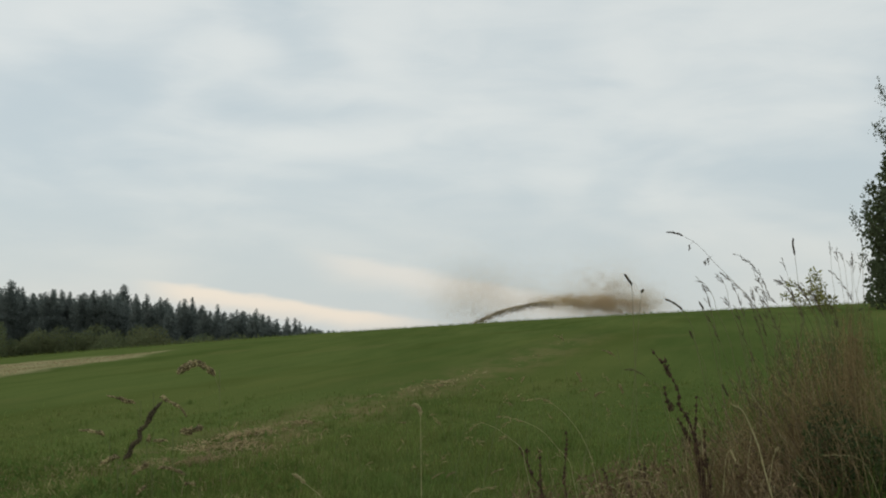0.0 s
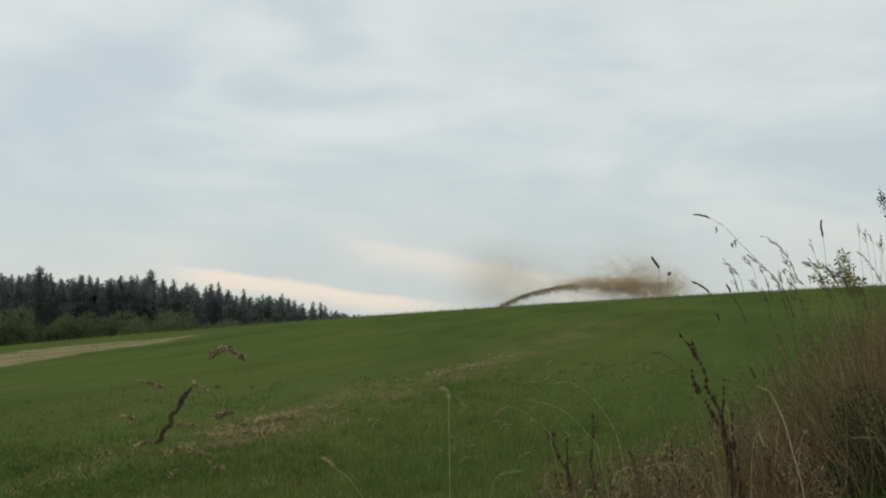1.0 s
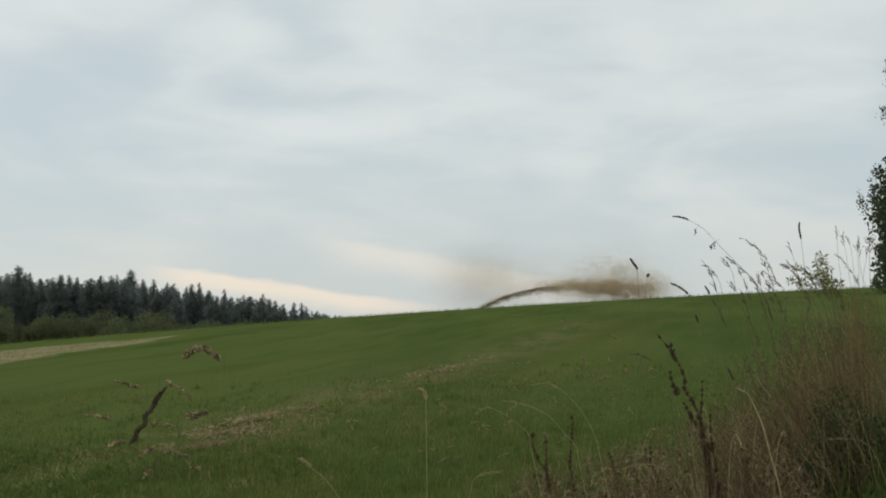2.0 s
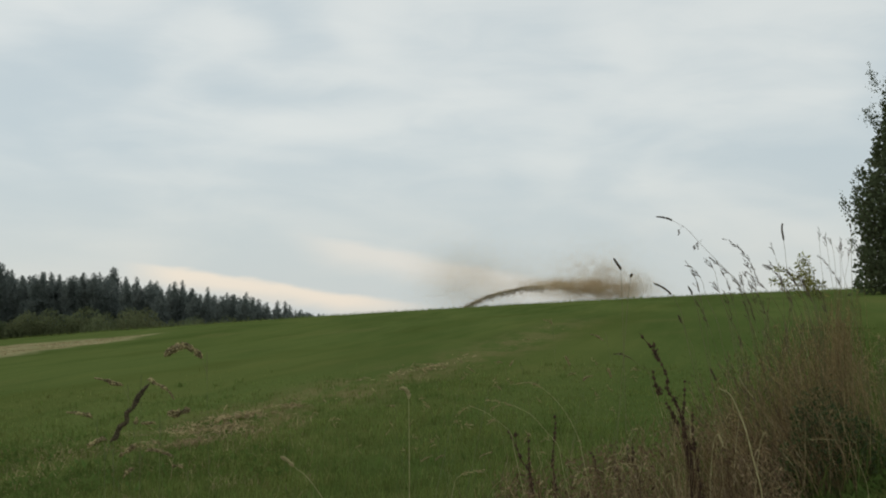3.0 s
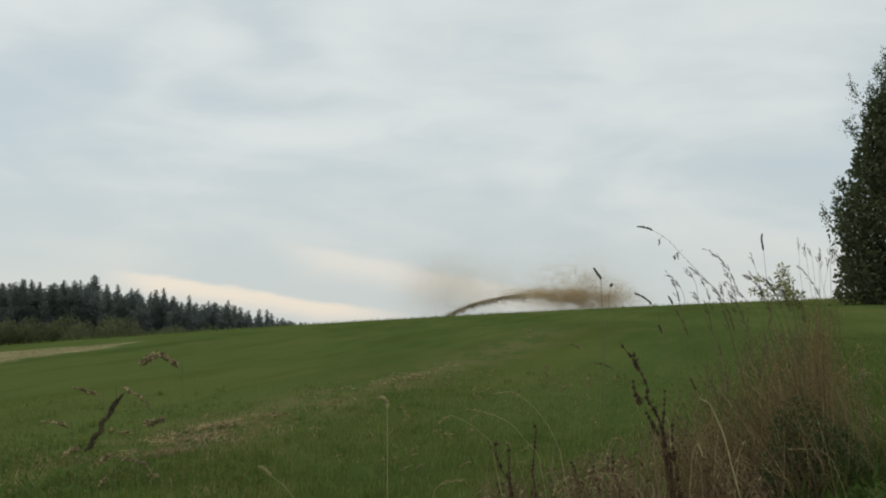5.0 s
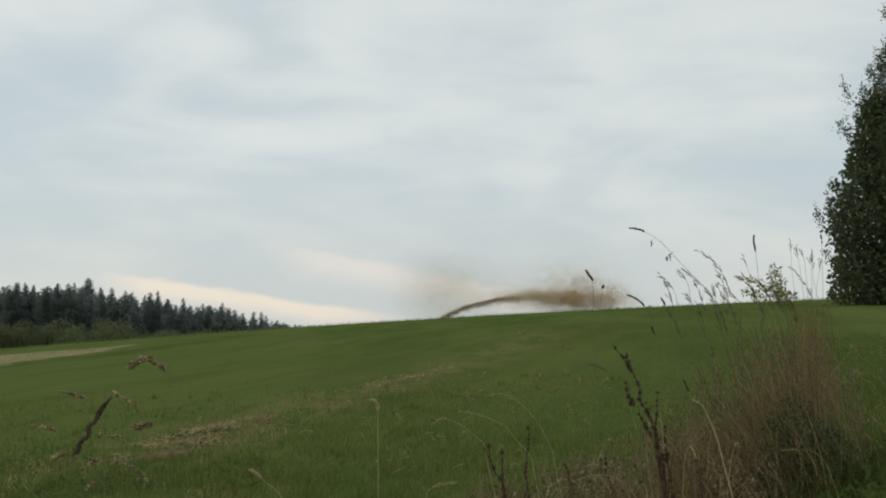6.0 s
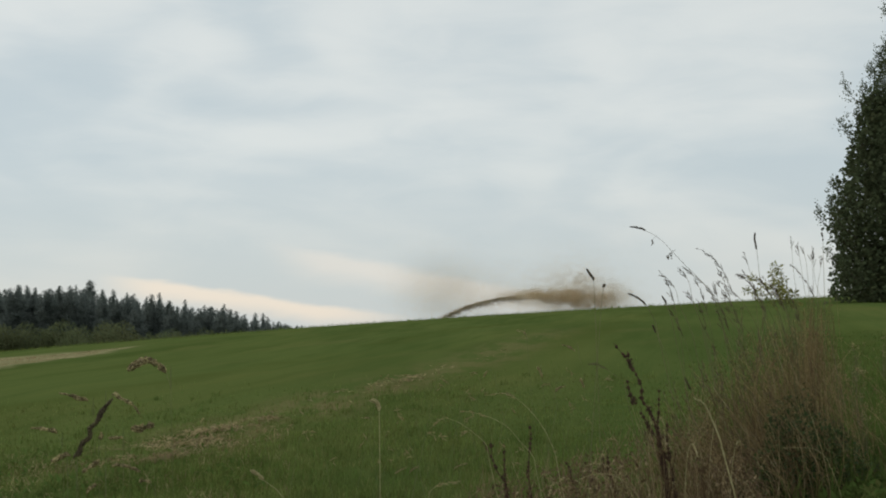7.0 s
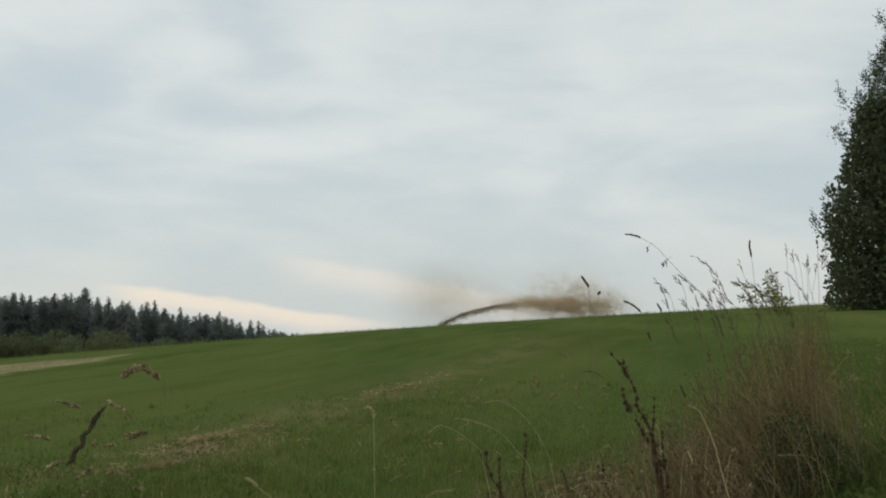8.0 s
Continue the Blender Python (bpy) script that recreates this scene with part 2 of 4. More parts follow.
def tube(P, R, sides=5):
    P = np.asarray(P, float)
    R = np.broadcast_to(np.asarray(R, float), (len(P),))
    T = np.gradient(P, axis=0)
    T /= np.linalg.norm(T, axis=1)[:, None] + 1e-9
    ref = np.where(np.abs(T[:, 2:3]) > 0.9, [[1.0, 0, 0]], [[0, 0, 1.0]])
    A = np.cross(T, ref)
    A /= np.linalg.norm(A, axis=1)[:, None] + 1e-9
    B = np.cross(T, A)
    a = np.linspace(0, 2 * math.pi, sides, endpoint=False)
    V = P[:, None] + R[:, None, None] * (A[:, None] * np.cos(a)[:, None] + B[:, None] * np.sin(a)[:, None])
    F = []
    for i in range(len(P) - 1):
        for j in range(sides):
            k, l = i * sides + j, i * sides + (j + 1) % sides
            F += [(k, l, k + sides), (l, l + sides, k + sides)]
    last = (len(P) - 1) * sides
    F += [(last, last + j, last + j + 1) for j in range(1, sides - 1)]
    return V.reshape(-1, 3), F


def blades(P, h, width, az, lean, bend):
    """Grass blades: foot P, height h, leaning towards az, the tip bent over."""
    n = len(P)
    d = np.stack([np.cos(az), np.sin(az), np.zeros(n)], 1)
    s = np.stack([-np.sin(az), np.cos(az), np.zeros(n)], 1) * (width / 2)[:, None]
    up = np.array([0, 0, 1.0])
    mid = P + up * (h * 0.6)[:, None] + d * (h * lean * 0.5)[:, None]
    tip = P + up * (h * (1 - 0.35 * bend))[:, None] + d * (h * (lean + bend * 0.6))[:, None]
    V = np.stack([P - s, P + s, mid - s * 0.75, mid + s * 0.75, tip], 1).reshape(-1, 3)
    k = np.arange(n)[:, None] * 5
    F = np.concatenate([k + [0, 1, 2], k + [1, 3, 2], k + [2, 3, 4]], 1).reshape(-1, 3)
    return V, F


def unit(v):
    v = np.asarray(v, float)
    return v / (np.linalg.norm(v, axis=-1, keepdims=True) + 1e-9)


def grains(C, D, length, radius):
    """Spikelets: six-cornered pointed grains at C along D."""
    C, D, n = np.asarray(C, float), unit(D), len(C)
    length, radius = np.broadcast_to(length, (n,))[:, None], np.broadcast_to(radius, (n,))[:, None]
    A = unit(np.cross(D, unit(rng.normal(size=(n, 3)))))
    B = np.cross(D, A)
    V = np.stack([C - D * length * 0.4, C + D * length * 0.6, C + A * radius, C + B * radius, C - A * radius, C - B * radius], 1)
    k = np.arange(n)[:, None] * 6
    F = [k + q for q in ([0, 3, 2], [0, 4, 3], [0, 5, 4], [0, 2, 5], [1, 2, 3], [1, 3, 4], [1, 4, 5], [1, 5, 2])]
    return V.reshape(-1, 3), np.concatenate(F, 1).reshape(-1, 3)


def leaves(C, D, N, length, width):
    """Pointed leaves folded along the rib."""
    C, D, n = np.asarray(C, float), unit(D), len(C)
    S = unit(np.cross(D, N))
    U = np.cross(S, D)
    length, width = np.broadcast_to(length, (n,))[:, None], np.broadcast_to(width, (n,))[:, None]
    m = C + D * length * 0.45
    V = np.stack([C, m + S * width / 2 + U * width * 0.15, C + D * length, m - S * width / 2 + U * width * 0.15], 1)
    k = np.arange(n)[:, None] * 4
    return V.reshape(-1, 3), np.concatenate([k + [0, 1, 2], k + [0, 2, 3]], 1).reshape(-1, 3)


rng = np.random.default_rng(7)


# ---- ground ----
def ease(a, b, x):
    t = np.clip((x - a) / (b - a), 0, 1)
    return t * t * (3 - 2 * t)


def height(x, y):
    """The field: tilted down to one side, rising to a rounded crest 120 m out, falling to a wooded valley behind it; a low bank beside the camera."""
    x, y = np.asarray(x, float), np.asarray(y, float)
    xc, yc = np.clip(x, -260, 260), np.clip(y, -60, 420)
    z = EYE + 0.0063 * yc + 0.063 * xc - 0.033 * xc * xc / (np.abs(yc) + 12 + 60 * ease(5, -40, yc)) - EYE * (1 - yc / 120) ** 2
    z = z - 0.0004 * np.clip(yc - 125, 0, None) ** 2 * ease(-130, -20, xc)
    z = z + 0.5 * ease(-0.8, 0.9, xc - 0.26 * yc - 0.2) * np.exp(-(yc / 14) ** 2)
    far = ease(250, 700, np.hypot(x, y))
    z = z * (1 - far) - 22 * far
    roll = 0.05 * np.sin(x * 0.31 + y * 0.17) + 0.03 * np.sin(x * 0.83 - y * 0.41 + 1) + 0.02 * np.sin(x * 1.7 + y * 1.3)
    return z + roll * ease(2, 15, np.hypot(x, y)) * ease(130, 80, y)


def make_ground():
    k = np.linspace(-1, 1, 241)
    xs = np.sign(k) * (70 * np.abs(k) + 2930 * np.abs(k) ** 6)
    k = np.linspace(0, 1, 321)
    ys = np.concatenate([-3000 * np.linspace(1, 0.02, 30) ** 3 - 5, 0.0 + 160 * k + 3840 * k ** 7])
    gx, gy = np.meshgrid(xs, ys)
    V = np.stack([gx, gy, height(gx, gy)], -1).reshape(-1, 3)
    i = np.arange(len(ys) - 1)[:, None] * len(xs) + np.arange(len(xs) - 1)[None]
    i = i.reshape(-1, 1)
    F = np.concatenate([i + [0, 1, len(xs) + 1], i + [0, len(xs) + 1, len(xs)]], 1).reshape(-1, 3)
    ob = new("ground", tri_mesh("ground", V, F, MEADOW, True))
    tagged(ob, "rolling green meadow with a dry swath and pale stubble strip", "meadow", kind="structure")


make_ground()


def swath_mid(y):
    return -2.3 + 0.27 * (y - 12.0)


def feet(n, y0, y1, power=1.0, spread=0.5, side=1.5):
    """Points on the ground, thinning out with distance."""
    y = y0 * (y1 / y0) ** (rng.random(n) ** power)
    x = (rng.random(n) * 2 - 1) * (spread * y + side)
    return np.stack([x, y, height(x, y)], 1)


GRID = rng.random((128, 128))


def patchy(P, scale, seed=0.0):
    """Smooth random patches, 0 to 1."""
    total = 0
    for k, (q, wt) in enumerate(((1.0, 0.6), (2.3, 0.4))):
        x, y = P[:, 0] * scale * q + seed * 17 + 31.7 * k, P[:, 1] * scale * q * 0.8 + seed * 5
        i, j = np.floor(x).astype(int), np.floor(y).astype(int)
        fx, fy = ease(0, 1, x - i), ease(0, 1, y - j)
        g = lambda di, dj: GRID[(i + di) % 128, (j + dj) % 128]
        total = total + wt * ((g(0, 0) * (1 - fx) + g(1, 0) * fx) * (1 - fy) + (g(0, 1) * (1 - fx) + g(1, 1) * fx) * fy)
    return total


def make_meadow_grass():
    P = feet(220000, 6.2, 45.0, 1.0)
    P[:, 1] += rng.normal(0, 0.06, len(P)) * P[:, 1]
    P[:, 2] = height(P[:, 0], P[:, 1])
    x, y = rng.uniform(-10, 10, 110000), rng.uniform(-8, 7.5, 110000)
    P = np.concatenate([P, np.stack([x, y, height(x, y)], 1)])
    keep = (np.abs(P[:, 0] - swath_mid(P[:, 1])) > 0.9 * rng.random(len(P))) | (rng.random(len(P)) < 0.45)
    keep &= (np.abs(P[:, 0] - STRIP_X) > 2.4) | (P[:, 1] > 62)
    keep &= rng.random(len(P)) < ease(22, 8, P[:, 1])
    P = P[keep]
    n = len(P)
    tuft = np.clip(patchy(P, 4.5) * 0.8 + patchy(P, 0.5, 2.0) * 0.8 - 0.25, 0, 1.1)
    h = (0.035 + 0.075 * rng.random(n)) * (0.2 + 1.35 * tuft ** 1.3) * np.clip(10 / np.maximum(P[:, 1], 1), 0.12, 1)
    wide = np.clip(P[:, 1] * 0.0006, 0.004, 0.02) * (0.7 + 0.6 * rng.random(n))
    made = blades(P, h, wide, rng.random(n) * 6.283, 0.2 + 0.5 * rng.random(n), rng.random(n))
    tagged(new("meadow_grass", tri_mesh("meadow_grass", *made, BLADE)), "short green meadow grass in uneven tufts", "grass", kind="stuff")
    # taller weeds scattered over the field and its crest
    spots = np.repeat(feet(420, 7.5, 19, 0.9), 15, 0) + rng.normal(size=(6300, 3)) * [0.045, 0.045, 0]
    spots[:, 2] = height(spots[:, 0], spots[:, 1])
    P = np.concatenate([feet(1500, 7, 22, 0.8), spots, feet(5200, 90, 122, 1.0)])
    n = len(P)
    made = blades(P, np.where(P[:, 1] < 50, 0.4, 1.0) * (0.12 + 0.22 * rng.random(n) ** 2), np.clip(P[:, 1] * 0.0005, 0.004, 0.03), rng.random(n) * 6.283, 0.3 * rng.random(n), rng.random(n))
    tagged(new("field_weeds", tri_mesh("field_weeds", *made, BLADE)), "scattered taller green weeds standing in the meadow", "weeds", kind="stuff")


def lying(P, length, width, az, tilt):
    """Straws lying on the ground, slightly propped up at one end."""
    d = np.stack([np.cos(az), np.sin(az), tilt], 1) * length[:, None]
    s = np.stack([-np.sin(az), np.cos(az), np.full(len(P), 0.4)], 1) * (width / 2)[:, None]
    V = np.stack([P - d / 2 - s, P - d / 2 + s, P + d / 2 + s * 0.6, P + d / 2 - s * 0.6], 1).reshape(-1, 3)
    k = np.arange(len(P))[:, None] * 4
    return V, np.concatenate([k + [0, 1, 2], k + [0, 2, 3]], 1).reshape(-1, 3)


def make_straw():
    y = 10.8 * (34 / 10.8) ** (rng.random(15000) ** 1.25)
    x = swath_mid(y) + rng.normal(0, 0.27, len(y)) + 0.12 * np.sin(y * 1.3)
    P = np.stack([x, y, height(x, y) + 0.012 + 0.03 * rng.random(len(y))], 1)
    P = P[patchy(P, 1.9, 1.0) + 0.13 * rng.normal(size=len(P)) > 0.53 + 0.34 * ease(12.3, 15, P[:, 1]) + 0.15 * ease(20, 26, P[:, 1])]
    n = len(P)
    made = lying(P, 0.03 + 0.07 * rng.random(n), np.clip(P[:, 1] * 0.0009, 0.006, 0.02), rng.random(n) * 6.283, rng.normal(0.15, 0.35, n))
    tagged(new("dry_swath", tri_mesh("dry_swath", *made, STRAW)), "line of dry mown straw lying across the meadow", "straw", kind="stuff")
    y = rng.uniform(7.5, 12.5, 5200)
    x = rng.uniform(-0.42, -0.10, len(y)) * y
    P = np.stack([x, y, height(x, y)], 1)
    P = P[patchy(P, 2.2, 3.0) + 0.1 * rng.normal(size=len(P)) > 0.60]
    n = len(P)
    made = blades(P, 0.03 + 0.06 * rng.random(n), 0.004 + 0.004 * rng.random(n), rng.random(n) * 6.283, 0.5 + rng.random(n), rng.random(n))
    tagged(new("dead_tufts", tri_mesh("dead_tufts", *made, STRAW)), "small dead straw-coloured tufts in the meadow", "dry grass", kind="stuff")
    # broad-leaved weeds in the near corner of the field
    n = 5200
    y = rng.uniform(8.2, 12.5, n)
    x = rng.uniform(-0.42, -0.12, n) * y
    P = np.stack([x, y, height(x, y)], 1)
    P = P[patchy(P, 1.7, 9.0) + 0.10 * rng.normal(size=n) + 0.12 * ease(-0.2, -0.34, x / y) > 0.60]
    n = len(P)
    P[:, 2] += 0.07 * rng.random(n)
    made = leaves(P, rng.normal(size=(n, 3)) + [0, 0, 0.4], unit(rng.normal(size=(n, 3)) * 0.5 + [0, 0, 1]), 0.04 + 0.06 * rng.random(n), 0.014 + 0.018 * rng.random(n))
    tagged(new("field_herbs", tri_mesh("field_herbs", *made, BANK)), "low broad-leaved weeds in patches of the meadow", "weeds", kind="stuff")
    y = 36 + 26 * rng.random(5000)
    x = STRIP_X + rng.uniform(-3.7, 3.7, len(y))
    P = np.stack([x, y, height(x, y)], 1)
    n = len(P)
    made = blades(P, 0.02 + 0.03 * rng.random(n), np.full(n, 0.03), rng.random(n) * 6.283, 0.6 + rng.random(n), rng.random(n))
    tagged(new("stubble", tri_mesh("stubble", *made, STRAW)), "pale cut stubble in a strip beside the meadow", "stubble", kind="stuff")


make_meadow_grass()
make_straw()


# ---- the spruce wood beyond the crest ----
def spruce_crown(tall, wide, r, pine):
    """Boughs set with small needle sprays: narrow to a ragged spire, or for a pine blunt and lobed."""
    C, D, S = [], [], []
    z = 0.10 * tall
    while z < tall * 0.985:
        f = 1 - z / tall
        full = min(1.0, (5.0 if pine else 3.2) * f) ** (0.75 if pine else 0.95)
        reach = wide * full * (0.75 + 0.5 * r.random())
        for k in range(int(4 + 4 * full)):
            a = r.random() * 6.283
            L = reach * (0.5 + 0.6 * r.random()) + 0.1
            d = np.array([math.cos(a), math.sin(a), 0.35 if (pine or f < 0.3) else -0.05])
            n = int(6 + 8 * L)
            t = r.random(n) ** 0.6
            C.append(np.array([0, 0, z]) + d * (t * L)[:, None] + r.normal(size=(n, 3)) * (0.10 + 0.10 * L))
            D.append(d + r.normal(size=(n, 3)) * 0.6 + [0, 0, 0.35])
            S.append((0.36 + 0.3 * r.random(n)) * (0.40 + 0.60 * full))
        z += tall * (0.014 + 0.010 * f)
    C, D, S = np.concatenate(C), np.concatenate(D), np.concatenate(S)
    n = len(C)
    sprays = leaves(C, D, unit(r.normal(size=(n, 3))), S, S * 0.62)
    zs = np.linspace(0.1, 0.93, 14) * tall
    core = tube(np.stack([0 * zs, 0 * zs, zs], 1), 0.36 * wide * np.minimum(1, 4.2 * (1 - zs / tall)) ** 0.9 * (0.85 + 0.3 * r.random(14)), 9)
    leader = tube([(0, 0, tall * 0.9), (0, 0, tall * 1.0)], [0.14, 0.05], 4)
    return merge([sprays, core, leader])


def make_spruce(tall, wide, seed):
    r = np.random.default_rng(seed)
    ob = new("spruce")
    tagged(ob, "tall dark green spruce at the wood's edge", "spruce tree", "spruces of the wood")
    z = np.linspace(-1, tall * 0.92, 8)
    part("trunk", tube(np.stack([0 * z, 0 * z, z], 1), 0.28 * (1 - z / tall) + 0.03, 7), BARK, ob, "grey-brown bark")
    part("crown", spruce_crown(tall, wide, r, seed % 7 == 1), HAZY_SPRUCE, ob, smooth=True)
    return ob


def wood_top(u):
    """How high the treetops stand over eye level, per metre of distance, from one end of the wood to the other."""
    return np.interp(u, [-0.5, -0.372, -0.286, -0.213, -0.149, -0.086, -0.06], [0.039, 0.037, 0.034, 0.0255, 0.0130, 0.0015, -0.003])


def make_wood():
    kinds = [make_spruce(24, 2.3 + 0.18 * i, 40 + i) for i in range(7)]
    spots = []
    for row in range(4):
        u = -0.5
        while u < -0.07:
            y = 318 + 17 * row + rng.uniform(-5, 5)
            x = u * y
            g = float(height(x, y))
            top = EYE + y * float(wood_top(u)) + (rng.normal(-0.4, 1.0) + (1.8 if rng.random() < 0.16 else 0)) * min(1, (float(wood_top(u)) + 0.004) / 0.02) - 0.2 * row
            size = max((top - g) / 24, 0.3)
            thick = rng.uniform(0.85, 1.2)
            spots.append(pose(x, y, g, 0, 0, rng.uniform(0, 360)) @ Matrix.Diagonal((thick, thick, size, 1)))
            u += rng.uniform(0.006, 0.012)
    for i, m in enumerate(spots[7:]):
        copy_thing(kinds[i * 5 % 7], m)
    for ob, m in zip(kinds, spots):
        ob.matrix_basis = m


def leafy_clump(r, n, sx, sy, sz, size, lumps=9):
    """A bush crown from leaf sprays gathered into uneven lobes."""
    c = r.normal(size=(lumps, 3)) * [sx * 0.45, sy * 0.45, sz * 0.22] + [0, 0, sz * 0.52]
    rad = (0.32 + 0.25 * r.random(lumps))
    k = r.integers(0, lumps, n)
    d = unit(r.normal(size=(n, 3)))
    C = c[k] + d * (rad[k] * (0.45 + 0.55 * r.random(n) ** 0.4))[:, None] * [sx, sy, sz * 0.8]
    C[:, 2] = np.abs(C[:, 2])
    D = unit(d + r.normal(size=(n, 3)) * 0.7 + [0, 0, 0.3])
    return leaves(C, D, unit(r.normal(size=(n, 3))), size * (0.6 + 0.8 * r.random(n)), size * (0.5 + 0.5 * r.random(n)))


def make_shrubs():
    kinds = []
    for i in range(3):
        r = np.random.default_rng(90 + i)
        ob = new("shrub")
        tagged(ob, "rounded olive-green shrub in front of the spruces", "shrub", "shrubs before the wood")
        part("stem", tube(bezier((0, 0, -0.5), (0.2, 0, 1), (-0.2, 0.1, 2.4), (0.1, 0, 4), 6), [0.2, 0.18, 0.15, 0.11, 0.08, 0.04], 6), BARK, ob, "brown bark")
        part("crown", leafy_clump(r, 11000, 3.8, 3.8, 7.6, 0.30, 22), SHRUB, ob)
        kinds.append(ob)
    places = []
    for u in np.arange(-0.47, -0.11, 0.0165):
        y = 290 + rng.uniform(-8, 8)
        u = u + rng.normal(0, 0.004)
        g = float(height(u * y, y))
        s = min(0.95 + 0.5 * rng.random(), (EYE + y * (float(wood_top(u)) - 0.014) - g) / 9.2)
        if s < 0.4:
            continue
        places.append(pose(u * y, y, float(height(u * y, y)), 0, 0, rng.uniform(0, 360)) @ Matrix.Diagonal((s * 1.25, s * 1.25, s, 1)))
    for i, m in enumerate(places[3:]):
        copy_thing(kinds[i % 3], m)
    for ob, m in zip(kinds, places):
        ob.matrix_basis = m


make_wood()
make_shrubs()


# ---- the broad-leaved tree at the field's edge ----
def tree_reach(f):
    """Crown radius by height: full down to the ground, tapering to the top."""
    return float(np.interp(f, [0, 0.05, 0.17, 0.22, 0.27, 0.36, 0.48, 0.69, 0.79, 0.9, 1], [4.75, 4.45, 4.2, 4.55, 4.6, 4.1, 3.3, 2.35, 1.6, 0.75, 0.1]))


def make_tree(name, x, y, tall, seed, label, dense=1.0):
    r = np.random.default_rng(seed)
    ob = new(name)
    ob.location = (x, y, float(height(x, y)))
    tagged(ob, label, "tree")
    zs = np.linspace(-0.4, tall * 0.95, 12)
    trunk = np.stack([0.12 * np.sin(zs * 0.5), 0.1 * np.cos(zs * 0.4), zs], 1)
    part("trunk", tube(trunk, np.clip(0.24 * (1 - zs / tall), 0.02, 1), 8), BARK, ob, "grey-brown bark")
    limbs, C, D = [], [], []
    for i in range(int(330 * dense)):
        f = 0.01 + 0.97 * (i + r.random()) / (330 * dense)
        a = r.random() * 6.283
        lobe = 0.5 + 0.5 * math.sin(3 * a + 17 * f) * math.sin(2 * a - 29 * f + 1)
        L = tree_reach(min(1, f + 0.05)) * (0.55 + 0.22 * lobe + 0.36 * r.random()) + 0.15 + (0.8 if r.random() < 0.06 else 0)
        d = np.array([math.cos(a), math.sin(a), 0])
        root = np.array([0, 0, max(0.15, f * tall - 0.35 * L)])
        tip = np.array([0, 0, f * tall + (0.15 + 0.25 * f) * L]) + d * L
        line = bezier(root, root + d * L * 0.4 + [0, 0, 0.08 * L], tip - [0, 0, 0.25 * L], tip, 8)
        limbs.append(tube(line, np.linspace(0.05, 0.008, 8) * (1.3 - f), 3))
        n = int(190 * (0.5 + L / 4))
        t = 1 - np.floor(r.random(n) ** 1.3 * 6.999) / 7 * 0.85 - 0.05 * r.random(n)
        p = np.stack([np.interp(t, np.linspace(0, 1, 8), line[:, j]) for j in range(3)], 1)
        C.append(p + r.normal(size=(n, 3)) * (0.12 + 0.24 * (1 - t))[:, None] * [1, 1, 0.9])
        D.append(unit(np.gradient(line, axis=0)[-2]) + r.normal(size=(n, 3)) * 0.8)
        # upright leading shoots at the outside
        if r.random() < 0.5:
            up = np.linspace(-0.2, 0.3 + 0.5 * r.random(), 30)[:, None]
            p = tip + up * np.array([0.25 * d[0], 0.25 * d[1], 1]) + r.normal(size=(30, 3)) * 0.07 * (1.2 - np.clip(up, 0, 1))
            C.append(p)
            D.append(r.normal(size=(30, 3)) + [0, 0, 0.8])
    # inner foliage that closes the crown
    n = 30000
    f = r.random(n) ** 1.1 * 0.66
    a, q = r.random(n) * 6.283, r.random(n) ** 0.5 * 0.93
    rr = np.array([tree_reach(k) for k in f]) * q
    C.append(np.stack([rr * np.cos(a), rr * np.sin(a), f * tall + 0.1], 1) + r.normal(size=(n, 3)) * 0.12)
    D.append(r.normal(size=(n, 3)))
    C, D = np.concatenate(C), np.concatenate(D)
    big = np.ones(len(C))
    big[-n:] = 2.6
    n = len(C)
    part("branch_mass", merge(limbs), BARK, ob, kind="stuff")
    size = (0.075 + 0.06 * r.random(n)) * big
    part("crown", leaves(C, D, unit(r.normal(size=(n, 3)) + [0, 0, 0.6]), size, size * 0.65), LEAF, ob, "dense dark green leaves", kind="stuff")


make_tree("broadleaf_tree", 25.75, 60.0, 15.9, 5, "tall dark green leafy tree at the meadow's edge")


